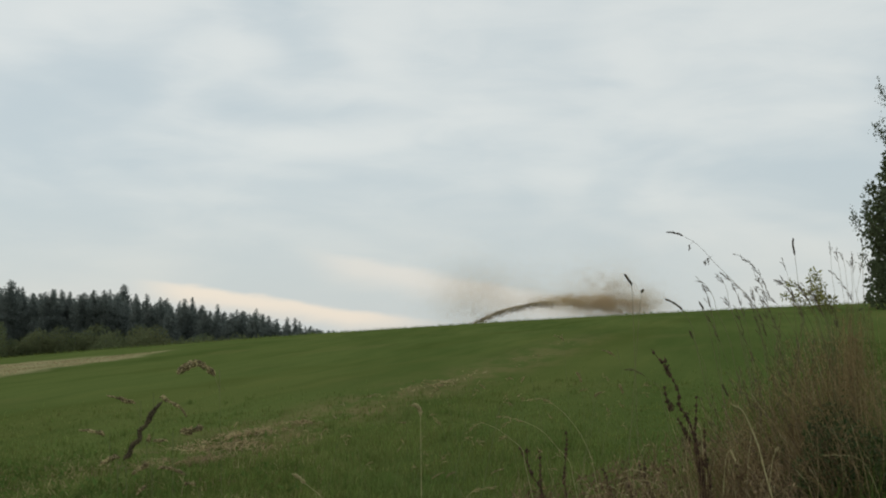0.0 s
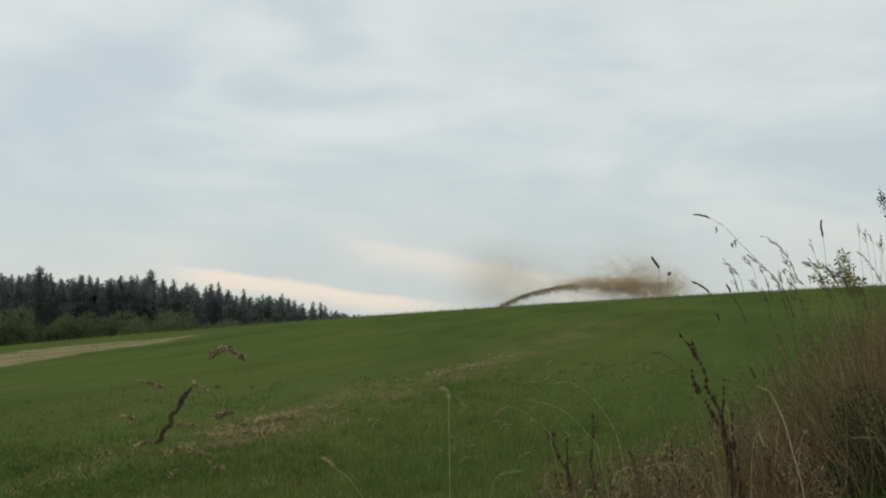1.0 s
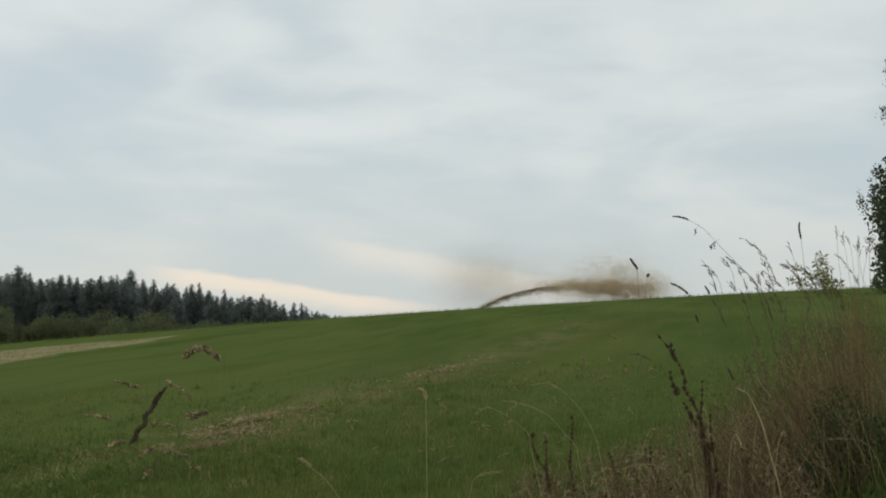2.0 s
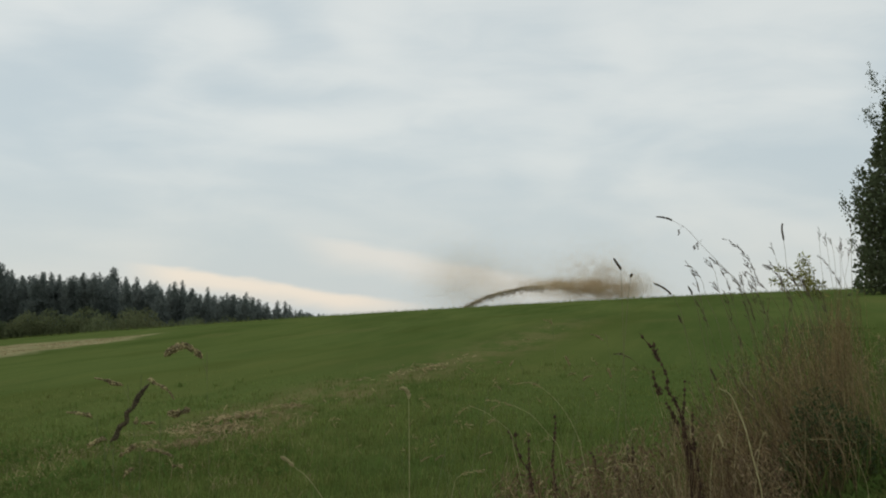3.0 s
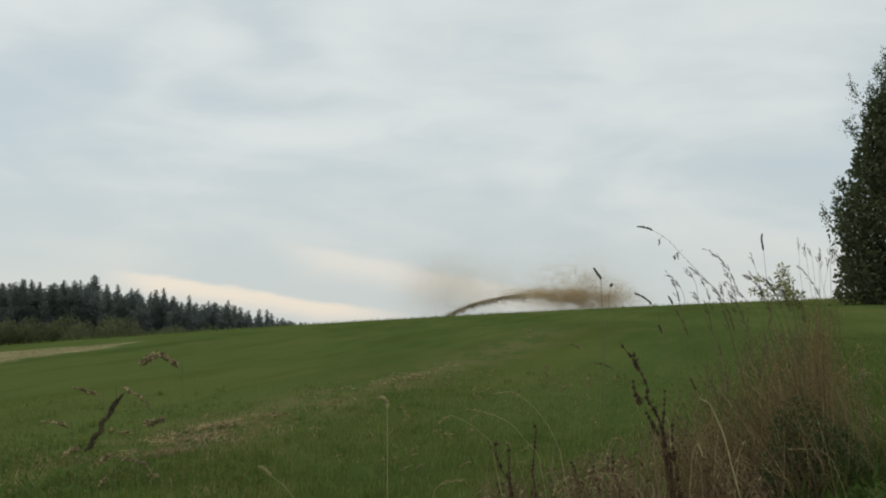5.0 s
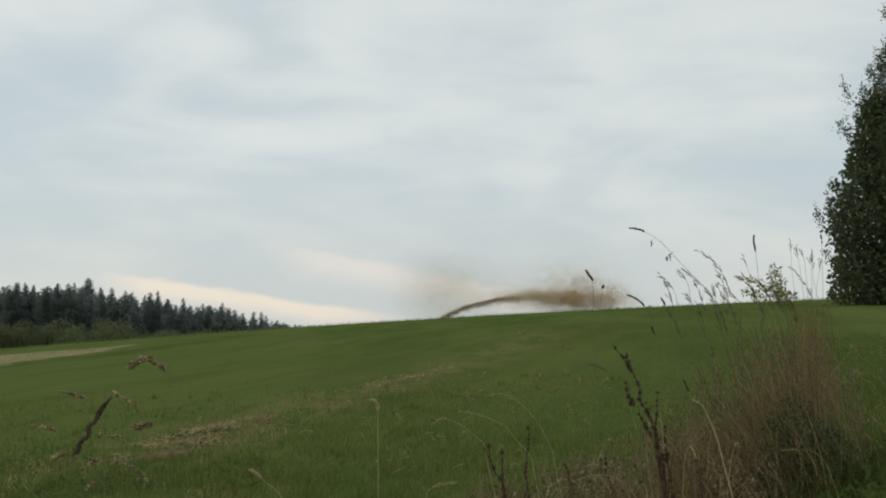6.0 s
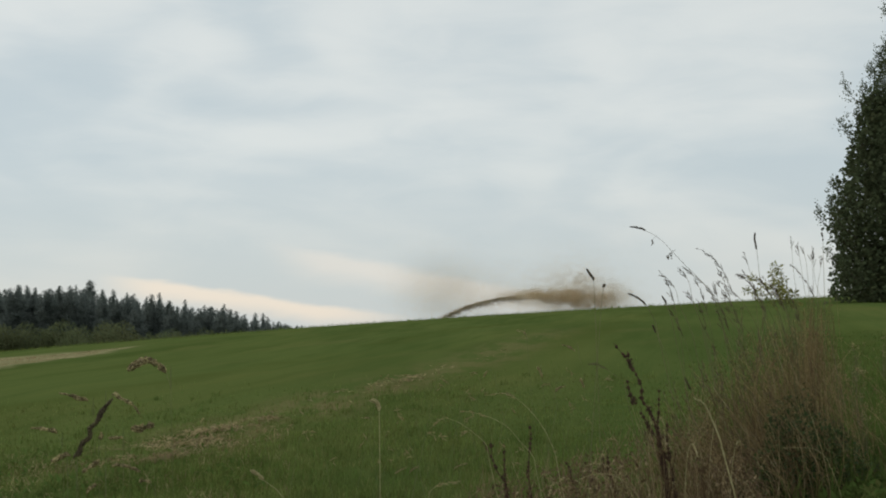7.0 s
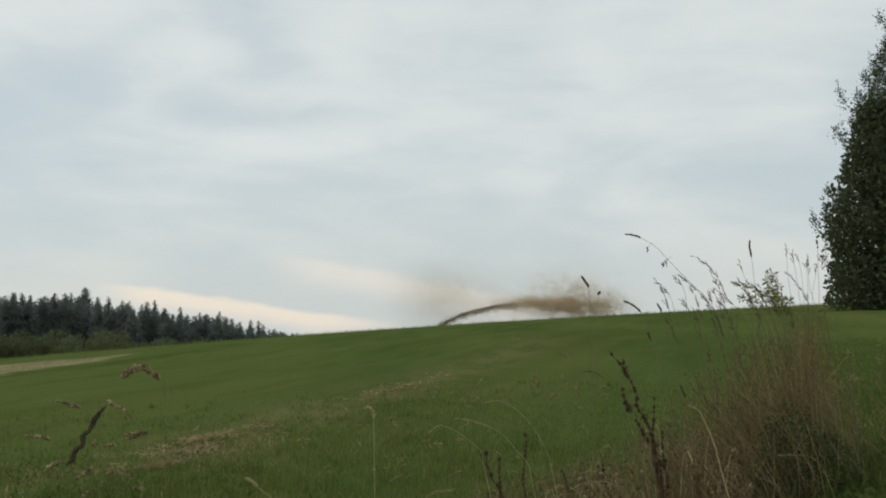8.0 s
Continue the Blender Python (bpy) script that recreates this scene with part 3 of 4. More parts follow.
# ---- soil flung over the crest ----
def make_soil_jet():
    y = 124.0
    ob = new("soil_jet")
    ob.location = (1.6, y, float(height(1.6, y)))
    tagged(ob, "arching jet of brown soil thrown up behind the meadow's crest", "flung soil")
    g = np.random.default_rng(3)
    z0 = float(height(1.6, y))
    e = EYE - z0
    line = bezier((1.0, 0, -0.3), (2.3, 0, e + 1.3), (4.6, 0, e + 3.0), (10.2, 0.2, e + 3.3), 60)
    line[:, 2] += np.cumsum(g.normal(0, 0.014, 60)) * np.linspace(0.2, 1, 60)
    lumps = np.repeat(1 + g.normal(0, 0.22, 20), 3)
    rad = np.interp(np.linspace(0, 1, 60), [0, 0.35, 0.75, 1], [0.13, 0.13, 0.10, 0.06]) * lumps
    # clods tear off the stream and hang below it, more of them towards its end
    n = 1500
    k = (8 + 51 * g.random(n) ** 0.7).astype(int)
    off = g.normal(size=(n, 3)) * [0.3, 0.1, 0.10] - np.stack([0 * k, 0 * k, np.abs(g.normal(0, 0.005, n)) * k], 1)
    clods = grains(line[k] + off, g.normal(size=(n, 3)), 0.08 + 0.16 * g.random(n) ** 3, 0.05)
    part("stream", merge([tube(line, rad, 7), clods]), SOIL, ob, "dense brown stream of soil")

    def puff(n, cx, cz, sx, sz, size, tilt=0.0, rag=0.40):
        C = g.normal(size=(n, 3)) * [sx, 1.2, sz] + [cx, 0.3, e + cz]
        C[:, 2] += tilt * (C[:, 0] - cx) + 0.25 * np.sin(C[:, 0] * 1.7) * np.cos(C[:, 1] * 2.0)
        ragged = patchy(np.stack([C[:, 0] + 0.4 * C[:, 2], C[:, 2] * 1.3], 1), 0.9, cx) + 0.16 * g.normal(size=n) > rag
        C = C[ragged]
        n = len(C)
        return leaves(C, g.normal(size=(n, 3)), unit(g.normal(size=(n, 3))), size * (0.6 + 0.8 * g.random(n)), size * 0.75)

    # dense fall at the far end, thinner veils above and behind it
    cloud = merge([puff(34000, 11.0, 3.3, 1.6, 0.30, 0.040, 0.03), puff(100000, 14.4, 3.1, 2.2, 0.60, 0.040), puff(90000, 17.6, 2.8, 2.0, 0.9, 0.040),
                   puff(80000, 16.0, 4.2, 2.4, 1.0, 0.034, -0.1), puff(40000, 15.5, 5.6, 2.9, 1.7, 0.025, 0.0, 0.3), puff(100000, 1.4, 3.6, 2.6, 2.2, 0.028, 0.0, 0.0),
                   puff(70000, 6.0, 3.6, 3.4, 1.9, 0.027, 0.0, 0.15), puff(60000, 12.0, 2.5, 4.6, 1.2, 0.026, 0.0, 0.3)])
    part("dust_cloud", cloud, DUST, ob, "drifting tan dust cloud", kind="stuff")


make_soil_jet()


# ---- single grass stalks and heads ----
def curve_through(P, n):
    """A smooth line through the points, with n steps from each to the next."""
    P = np.asarray(P, float)
    Q = np.concatenate([2 * P[:1] - P[1:2], P, 2 * P[-1:] - P[-2:-1]])
    t = np.linspace(0, 1, n, endpoint=False)[:, None]
    run = [0.5 * (2 * b + (c - a) * t + (2 * a - 5 * b + 4 * c - d) * t * t + (3 * b - a - 3 * c + d) * t ** 3) for a, b, c, d in zip(Q, Q[1:], Q[2:], Q[3:])]
    return np.concatenate(run + [P[-1:]])


def along(line, t):
    """Places and directions at the shares t of a line's length."""
    seg = np.linalg.norm(np.diff(line, axis=0), axis=1)
    at = np.concatenate([[0], np.cumsum(seg)]) / seg.sum()
    T = np.gradient(line, axis=0)
    put = lambda A: np.stack([np.interp(t, at, A[:, j]) for j in range(3)], 1)
    return put(line), unit(put(T)), seg.sum()


def knotty_head(line, fat, grain, per_cm, r, gaps=0.0):
    """Spikelets packed in knots of uneven size round a stem, on a lumpy core."""
    total = along(line, np.array([0.0]))[2]
    count = max(3, int(total * 100 * 0.85))
    knots = (np.arange(count) + 0.5 + r.normal(0, 0.22, count)) / count
    size = 0.7 + 0.5 * r.random(count)
    if gaps:
        size[r.random(count) < gaps] = 0.25
    n = max(40, int(total * 100 * per_cm))
    k = r.integers(0, count, n)
    t = np.clip(knots[k] + r.normal(0, 0.34 / count, n), 0, 1)
    p, T, _ = along(line, t)
    taper = np.clip(np.minimum((1 - t) * 7 + 0.3, t * 7 + 0.4), 0.3, 1) * size[k]
    out = unit(np.cross(T, r.normal(size=(n, 3))))
    spikes = grains(p + out * (fat * taper * (0.55 + 0.45 * r.random(n)))[:, None], T + out * 0.45, grain * (0.7 + 0.6 * r.random(n)), grain * 0.26)
    s = np.linspace(0, 1, count * 6)
    lump = np.max(size[None] * np.exp(-((s[:, None] - knots[None]) * count / 0.55) ** 2), axis=1)
    core = fat * (0.12 + 0.82 * lump) * np.clip(np.minimum(s * 9 + 0.3, (1 - s) * 9 + 0.2), 0, 1)
    return merge([spikes, tube(along(line, s)[0], core, 7)])


def panicle(line, r, clusters, length, droop=1.0):
    """Small oblong spikelets on short side twigs along the upper stem, hanging to one side."""
    pieces = []
    t = np.sort(0.04 + 0.96 * r.random(clusters) ** 0.85)
    p, T, _ = along(line, t)
    for q, d, k in zip(p, T, t):
        go = unit(d * 1.2 + np.array([-0.3 * droop, 0, -0.3 * droop]) * r.random() + r.normal(size=3) * [0.24, 0.35, 0.24])
        L = length * (0.6 + 0.8 * r.random()) * (1.25 - 0.55 * k)
        root = q + go * L * 0.25
        pieces.append(tube([q, root, q + go * L], [0.0005, 0.0005, 0.0003], 3))
        n = int(r.integers(4, 8))
        s = np.linspace(0.3, 1.0, n)[:, None]
        pieces.append(grains(q + go * L * s + r.normal(size=(n, 3)) * 0.0012, go + r.normal(size=(n, 3)) * 0.25, L * 0.36, 0.0008 + 0.0006 * r.random(n)))
    return merge(pieces)


STYLES = {  # core radius, grain, grains per cm, stem radius, stem and head material
    "dark": (0.0026, 0.0040, 44, 0.0004, "GREEN_STEM", "DARK_HEAD"),
    "thick": (0.0042, 0.0046, 60, 0.0003, "GREEN_STEM", "HEAD"),
    "slim": (0.0027, 0.0042, 38, 0.0003, "GREEN_STEM", "HEAD"),
    "pale": (0.0034, 0.0060, 22, 0.0008, "PALE_STEM", "PALE_STEM"),
    "timothy": (0.0033, 0.0085, 16, 0.0013, "STALK", "DARK_HEAD"),
    "short": (0.0040, 0.0075, 16, 0.0008, "STALK", "DARK_HEAD"),
    "panicle": (0, 0.028, 0, 0.0012, "STALK", "PANICLE"),
    "wisp": (0, 0.024, 0, 0.0010, "STALK", "PANICLE"),
    "airy": (0, 0.018, 0, 0.0012, "PALE_STEM", "DRY_HEAD"),
    "blob": (0.0030, 0.0055, 26, 0.0004, "GREEN_STEM", "DRY_HEAD"),
    "small": (0, 0.017, 0, 0.0005, "GREEN_STEM", "DRY_HEAD"),
    "bare": (0.0030, 0.006, 8, 0.0040, "PALE_STEM", "PALE_STEM")}


def grass(d, way, start, style, label, foot=None):
    """One stalk at the distance d: way runs up it to its tip in (x, z), its head from the point start on."""
    r = np.random.default_rng(int(abs(way[0][0] * 7919 + way[-1][1] * 104729) * 10) % 100000)
    fat, grain, per, thick, stem_mat, mat = STYLES[style]
    (x0, z0), (x1, z1) = way[0], way[1]
    if foot is None:
        lean = np.clip((x0 - x1) / max(z1 - z0, 0.03), -0.35, 0.35)
        foot = (x0 + 0.5 * lean * (z0 - float(height(x0, d))), d + 0.05)
    g = float(height(*foot))
    base = np.array([foot[0], foot[1], g])
    P = [base, base * [0.6, 0.6, 0.5] + np.array([x0, d, z0]) * [0.4, 0.4, 0.5]] + [np.array([x, d, z]) for x, z in way]
    down, step = P[1] - P[2], np.linalg.norm(P[3] - P[2])
    P.insert(2, P[2] + down * min(0.6, step / np.linalg.norm(down)))
    ob = new("grass_stalk")
    ob.location = tuple(base)
    tagged(ob, label, "grass stalk", "grass stalks")
    line = curve_through(np.array(P) - base, 6)
    part("stem", tube(line, np.linspace(thick, thick * 0.5, len(line)), 5), MATS[stem_mat], ob, "thin bare stem")
    upper = line[(start + 3) * 6:]
    if fat:
        made, what = knotty_head(upper, fat, grain, per, r, 0.25 if style == "slim" else 0), "knotty seed head"
    else:
        long = along(upper, np.array([0.0]))[2]
        made, what = panicle(upper, r, max(5, int(long / grain * (3.2 if style == "panicle" else 2.6))), grain), "loose panicle of small spikelets"
    part("seed_head", made, MATS[mat], ob, what, kind="stuff")
    return ob


def head(d, way, style, label):
    """A ripe head close by on a hair-thin stem that comes up out of the grass behind it."""
    (x0, z0), (x1, z1) = way[0], way[1]
    drop = unit(np.array([x0 - x1, 0, z0 - z1]))
    bow = (x0 + drop[0] * 0.010, z0 - 0.022)
    grass(d, [bow] + list(way), 1, style, label, (x0 + drop[0] * 0.03, d + 0.1))


def dock(d, runs, seed):
    """A withered dock: dark ribbed stems set with whorls of rust-brown seeds; the first run comes up from the ground, the others branch off it."""
    r = np.random.default_rng(seed)
    x0, z0 = runs[0][0]
    base = np.array([x0 + 0.02, d, float(height(x0 + 0.02, d))])
    ob = new("dock_plant")
    ob.location = tuple(base)
    tagged(ob, "withered dock stem with dark brown seed whorls", "dock plant", "withered docks")
    for i, run in enumerate(runs):
        P = ([base] if i == 0 else []) + [np.array([x, d + 0.03 * i, z]) for x, z in run]
        line = curve_through(np.array(P) - base, 6)
        part("side_arm" if i else "stem", tube(line, np.linspace(0.0042 if i == 0 else 0.0028, 0.0011, len(line)), 6), DOCK, ob)
        long = along(line, np.array([0.0]))[2]
        whorls = int(long / 0.020)
        t = (np.arange(whorls) + r.random(whorls)) / whorls
        t = t[(t > (0.30 if i == 0 else 0.05)) & (r.random(whorls) < 0.85)]
        p, T, _ = along(line, t)
        n = 26
        C = p[:, None] + r.normal(size=(len(t), n, 3)) * (0.0064 * (1.15 - 0.92 * t) * (0.6 + 0.7 * r.random(len(t))))[:, None, None] * [1, 1, 1.25]
        C = C.reshape(-1, 3)
        part("seed_whorl", grains(C, r.normal(size=(len(C), 3)) + [0, 0, -0.5], 0.0095, 0.0036), DOCK, ob, "rust-brown seeds", kind="stuff")


MATS = {"GREEN_STEM": GREEN_STEM, "PALE_STEM": PALE_STEM, "STALK": STALK, "DARK_HEAD": DARK_HEAD, "HEAD": HEAD, "DRY_HEAD": DRY_HEAD, "PANICLE": PANICLE}
NEAR = "ripe grass stalk close by with a drooping brown seed head"
DARK = "dark upright grass head with a twisted brown panicle"
ARCH = "thin pale meadow grass stalk arching over with a loose head"
UP = "upright grass stalk with a short dark head"
TALL = "tall dry grass stalk arching out of the clump on the bank"
STRAIGHT = "straight dry stalk with an upright cylindrical seed head"
THIN = "thin dry grass stalk with a sparse panicle"
head(1.5, [(-0.399, 1.240), (-0.391, 1.250), (-0.387, 1.261), (-0.378, 1.268), (-0.379, 1.278), (-0.370, 1.287), (-0.365, 1.298), (-0.359, 1.306), (-0.352, 1.314)], "dark", DARK)
head(1.5, [(-0.287, 1.348), (-0.296, 1.356), (-0.306, 1.362), (-0.318, 1.360), (-0.332, 1.351)], "thick", NEAR)
head(1.8, [(-0.463, 1.295), (-0.475, 1.298), (-0.488, 1.303), (-0.503, 1.306)], "slim", NEAR)
head(1.7, [(-0.401, 1.310), (-0.391, 1.305), (-0.381, 1.300), (-0.370, 1.292), (-0.364, 1.283)], "slim", NEAR)
head(1.5, [(-0.327, 1.276), (-0.318, 1.277), (-0.310, 1.281), (-0.302, 1.282)], "thick", NEAR)
head(1.8, [(-0.508, 1.248), (-0.519, 1.252), (-0.531, 1.254), (-0.544, 1.255)], "slim", NEAR)
head(1.6, [(-0.431, 1.235), (-0.441, 1.234), (-0.449, 1.230), (-0.456, 1.226)], "slim", NEAR)
head(1.5, [(-0.386, 1.225), (-0.379, 1.230), (-0.372, 1.235), (-0.366, 1.239)], "slim", NEAR)
head(2.0, [(-0.474, 1.175), (-0.461, 1.177), (-0.450, 1.175), (-0.438, 1.171), (-0.428, 1.166)], "slim", NEAR)
head(2.0, [(-0.412, 1.148), (-0.420, 1.151), (-0.429, 1.151)], "slim", NEAR)
head(1.5, [(-0.381, 1.199), (-0.377, 1.205), (-0.371, 1.210)], "slim", NEAR)
head(1.7, [(-0.417, 1.247), (-0.416, 1.252), (-0.416, 1.256)], "slim", NEAR)
head(2.2, [(-0.504, 1.202), (-0.517, 1.204), (-0.531, 1.203)], "slim", NEAR)
grass(2.4, [(-0.043, 1.079), (-0.044, 1.170), (-0.045, 1.237), (-0.047, 1.248), (-0.054, 1.256), (-0.063, 1.257)], 2, "pale", "single pale straw-coloured stalk standing in the meadow")
grass(2.4, [(-0.158, 0.938), (-0.212, 1.032), (-0.245, 1.078), (-0.261, 1.091), (-0.275, 1.102), (-0.285, 1.112), (-0.299, 1.119)], 4, "pale", "single pale straw-coloured stalk bending over")
grass(3.0, [(0.442, 1.334), (0.431, 1.342), (0.417, 1.352), (0.401, 1.357)], 1, "slim", NEAR)
grass(3.2, [(0.405, 1.230), (0.413, 1.239), (0.430, 1.244)], 0, "slim", NEAR)
grass(3.2, [(0.369, 1.270), (0.365, 1.282), (0.357, 1.297)], 0, "blob", NEAR)
grass(3.4, [(0.510, 1.230), (0.505, 1.245), (0.500, 1.256)], 0, "blob", NEAR)
grass(4.6, [(0.566, 0.928), (0.530, 1.007), (0.485, 1.072), (0.437, 1.118), (0.396, 1.144), (0.359, 1.150), (0.318, 1.142)], 3, "airy", ARCH)
grass(4.6, [(0.485, 0.907), (0.436, 0.965), (0.384, 1.023), (0.319, 1.058), (0.259, 1.076), (0.215, 1.082)], 3, "airy", ARCH)
grass(4.8, [(0.316, 0.936), (0.268, 0.981), (0.219, 1.017), (0.178, 1.035), (0.144, 1.040), (0.104, 1.009)], 3, "airy", ARCH)
grass(4.2, [(-0.039, 0.893), (-0.021, 0.906), (0.002, 0.916)], 0, "slim", ARCH)
grass(4.2, [(0.012, 0.896), (0.024, 0.910), (0.046, 0.919)], 0, "slim", ARCH)
grass(4.2, [(0.168, 0.909), (0.188, 0.922), (0.211, 0.928)], 0, "slim", ARCH)
grass(4.2, [(0.083, 0.831), (0.118, 0.855), (0.178, 0.866)], 0, "airy", ARCH)
grass(4.4, [(0.446, 1.345), (0.442, 1.376), (0.421, 1.387)], 0, "small", ARCH)
grass(4.0, [(0.658, 1.463), (0.667, 1.535), (0.671, 1.543)], 1, "short", UP)
grass(4.0, [(0.637, 1.486), (0.633, 1.560), (0.623, 1.579), (0.612, 1.596)], 1, "short", UP)
grass(4.5, [(-0.138, 1.064), (-0.155, 1.066), (-0.170, 1.066)], 0, "slim", ARCH)
grass(5.5, [(1.540, 1.380), (1.476, 1.458), (1.386, 1.590), (1.311, 1.669), (1.243, 1.740), (1.178, 1.809), (1.108, 1.851), (1.073, 1.864), (1.039, 1.867)], 6, "timothy", TALL)
grass(5.5, [(1.661, 1.445), (1.645, 1.563), (1.637, 1.668), (1.628, 1.760), (1.621, 1.800), (1.622, 1.837)], 3, "timothy", STRAIGHT)
grass(5.5, [(1.942, 1.562), (1.941, 1.694), (1.941, 1.802), (1.936, 1.837)], 2, "timothy", STRAIGHT)
grass(5.5, [(1.593, 1.353), (1.516, 1.458), (1.443, 1.524), (1.391, 1.590), (1.347, 1.627), (1.295, 1.671)], 2, "panicle", TALL)
grass(5.5, [(1.620, 1.405), (1.556, 1.516), (1.505, 1.576), (1.485, 1.629), (1.433, 1.711), (1.363, 1.763)], 1, "panicle", TALL)
grass(5.5, [(1.674, 1.431), (1.633, 1.523), (1.611, 1.576), (1.572, 1.621), (1.538, 1.645)], 1, "panicle", TALL)
grass(5.5, [(1.733, 1.457), (1.697, 1.523), (1.672, 1.576), (1.646, 1.615), (1.628, 1.629)], 1, "panicle", TALL)
grass(5.5, [(1.357, 1.433), (1.322, 1.537), (1.310, 1.603), (1.289, 1.643), (1.266, 1.669)], 2, "panicle", THIN)
grass(5.5, [(1.369, 1.406), (1.329, 1.503), (1.311, 1.551), (1.298, 1.569)], 1, "panicle", THIN)
grass(5.5, [(1.316, 1.380), (1.265, 1.498), (1.248, 1.564), (1.217, 1.616), (1.183, 1.645)], 2, "panicle", THIN)
grass(5.5, [(1.146, 1.433), (1.105, 1.504), (1.081, 1.528), (1.053, 1.546), (1.026, 1.557)], 1, "timothy", THIN)
grass(5.5, [(1.225, 1.433), (1.202, 1.506), (1.192, 1.527), (1.182, 1.543)], 1, "timothy", THIN)
grass(5.5, [(1.462, 1.432), (1.443, 1.516), (1.433, 1.569), (1.431, 1.603)], 1, "panicle", THIN)
grass(5.5, [(1.861, 1.483), (1.843, 1.615), (1.832, 1.707), (1.818, 1.779)], 2, "wisp", THIN)
grass(5.5, [(1.874, 1.483), (1.867, 1.615), (1.856, 1.720), (1.839, 1.768)], 2, "wisp", THIN)
grass(5.5, [(1.893, 1.483), (1.891, 1.615), (1.887, 1.694), (1.886, 1.726)], 2, "wisp", THIN)
grass(5.5, [(1.908, 1.483), (1.911, 1.588), (1.927, 1.667), (1.936, 1.720)], 2, "wisp", THIN)
grass(5.5, [(1.821, 1.483), (1.801, 1.641), (1.795, 1.734), (1.794, 1.800)], 2, "wisp", THIN)
grass(5.5, [(1.622, 1.484), (1.604, 1.615), (1.589, 1.681), (1.569, 1.742)], 2, "wisp", THIN)
grass(5.5, [(1.940, 1.483), (1.906, 1.588), (1.895, 1.667), (1.894, 1.760)], 2, "wisp", THIN)
grass(5.5, [(1.196, 1.277), (1.150, 1.376), (1.135, 1.412)], 1, "short", THIN)
grass(5.5, [(1.336, 1.042), (1.308, 1.110), (1.283, 1.164)], 1, "short", THIN)
grass(5.5, [(0.997, 1.148), (0.945, 1.187), (0.893, 1.226), (0.846, 1.234)], 1, "wisp", THIN)
grass(4.7, [(1.288, 0.741), (1.259, 0.853), (1.232, 0.961), (1.204, 1.034), (1.181, 1.085), (1.161, 1.108), (1.134, 1.119)], 5, "bare", "pale bent straw stalk hooked over at its tip")
grass(4.6, [(1.669, 0.765), (1.636, 0.856), (1.611, 0.903), (1.572, 0.929), (1.524, 0.934), (1.458, 0.935)], 4, "airy", "pale bent straw stalk arching over low weeds")
dock(5.0, [[(1.091, 0.720), (1.063, 0.893), (1.043, 0.982), (1.014, 1.053), (0.986, 1.095), (0.984, 1.147), (0.957, 1.213), (0.922, 1.270), (0.889, 1.308), (0.868, 1.336)], [(0.966, 1.076), (0.938, 1.119), (0.930, 1.171)], [(0.957, 1.213), (0.945, 1.253), (0.936, 1.303)]], 51)
dock(5.0, [[(1.079, 0.715), (1.054, 0.888), (1.048, 0.966), (1.054, 1.052), (1.058, 1.135)], [(1.035, 0.935), (1.013, 0.994), (0.980, 1.048)]], 52)
dock(5.0, [[(1.115, 0.715), (1.098, 0.841), (1.088, 0.935), (1.089, 1.033)], [(1.096, 0.841), (1.077, 0.876), (1.059, 0.923)]], 53)
dock(5.3, [[(0.542, 0.664), (0.533, 0.763), (0.541, 0.861), (0.546, 0.923), (0.542, 0.970)]], 54)
dock(5.3, [[(0.442, 0.665), (0.398, 0.764), (0.373, 0.826), (0.349, 0.873), (0.334, 0.900)], [(0.376, 0.818), (0.373, 0.858), (0.371, 0.900)]], 55)
dock(5.3, [[(0.432, 0.690), (0.428, 0.776), (0.428, 0.837), (0.426, 0.882)]], 56)
dock(5.3, [[(0.746, 0.663), (0.727, 0.722), (0.718, 0.774), (0.701, 0.806)]], 57)
dock(5.2, [[(0.900, 0.675), (0.884, 0.748), (0.872, 0.821), (0.868, 0.869)], [(0.886, 0.748), (0.857, 0.797), (0.853, 0.845)]], 58)
dock(5.2, [[(0.816, 0.676), (0.802, 0.749), (0.783, 0.797), (0.769, 0.817)]], 59)

# florets hanging off the tall arching stalk
arch = next(o for o in scene.objects if o.name.startswith("grass_stalk") and o["label"] == TALL)
for fx, fz in ((1.140, 1.797), (1.215, 1.727), (1.228, 1.732)):
    p = np.array([fx, 5.5, fz]) - np.array(arch.location)
    hang = np.stack([p + [0.022, 0, 0.03], p + [0.008, 0, 0.018], p])
    part("floret", merge([grains(p + rng.normal(size=(7, 3)) * [0.003, 0.003, 0.007], rng.normal(size=(7, 3)) * 0.3 + [-0.5, 0, -1], 0.013, 0.003), tube(hang, 0.0005, 4)]), DARK_HEAD, arch, "small drooping floret")

for i in range(46):
    d = rng.uniform(3.4, 6.5)
    x0, z0 = d * rng.uniform(-0.12, 0.17), EYE - d * rng.uniform(0.035, 0.115)
    turn = rng.choice([-1, 1]) * rng.uniform(0.015, 0.03)
    grass(d, [(x0 - turn * 0.6, z0 - 0.03), (x0, z0), (x0 + turn * 0.6, z0 + 0.008), (x0 + turn * 1.3, z0 + rng.uniform(-0.012, 0.004))], 1, "small", "thin meadow grass stalk with a small tan seed head")


# ---- the dry clump on the bank ----
for i in range(16):
    d, tx = rng.uniform(5.2, 5.9), rng.uniform(1.22, 1.88)
    tz = 1.50 + 0.16 * rng.random() + 0.05 * ease(1.3, 1.8, tx)
    lean = rng.uniform(0.03, 0.11)
    grass(d, [(tx + lean * 1.5, tz - 0.30), (tx + lean, tz - 0.16), (tx + lean * 0.5, tz - 0.06), (tx, tz)], 1, "panicle" if i % 2 else "wisp", THIN)


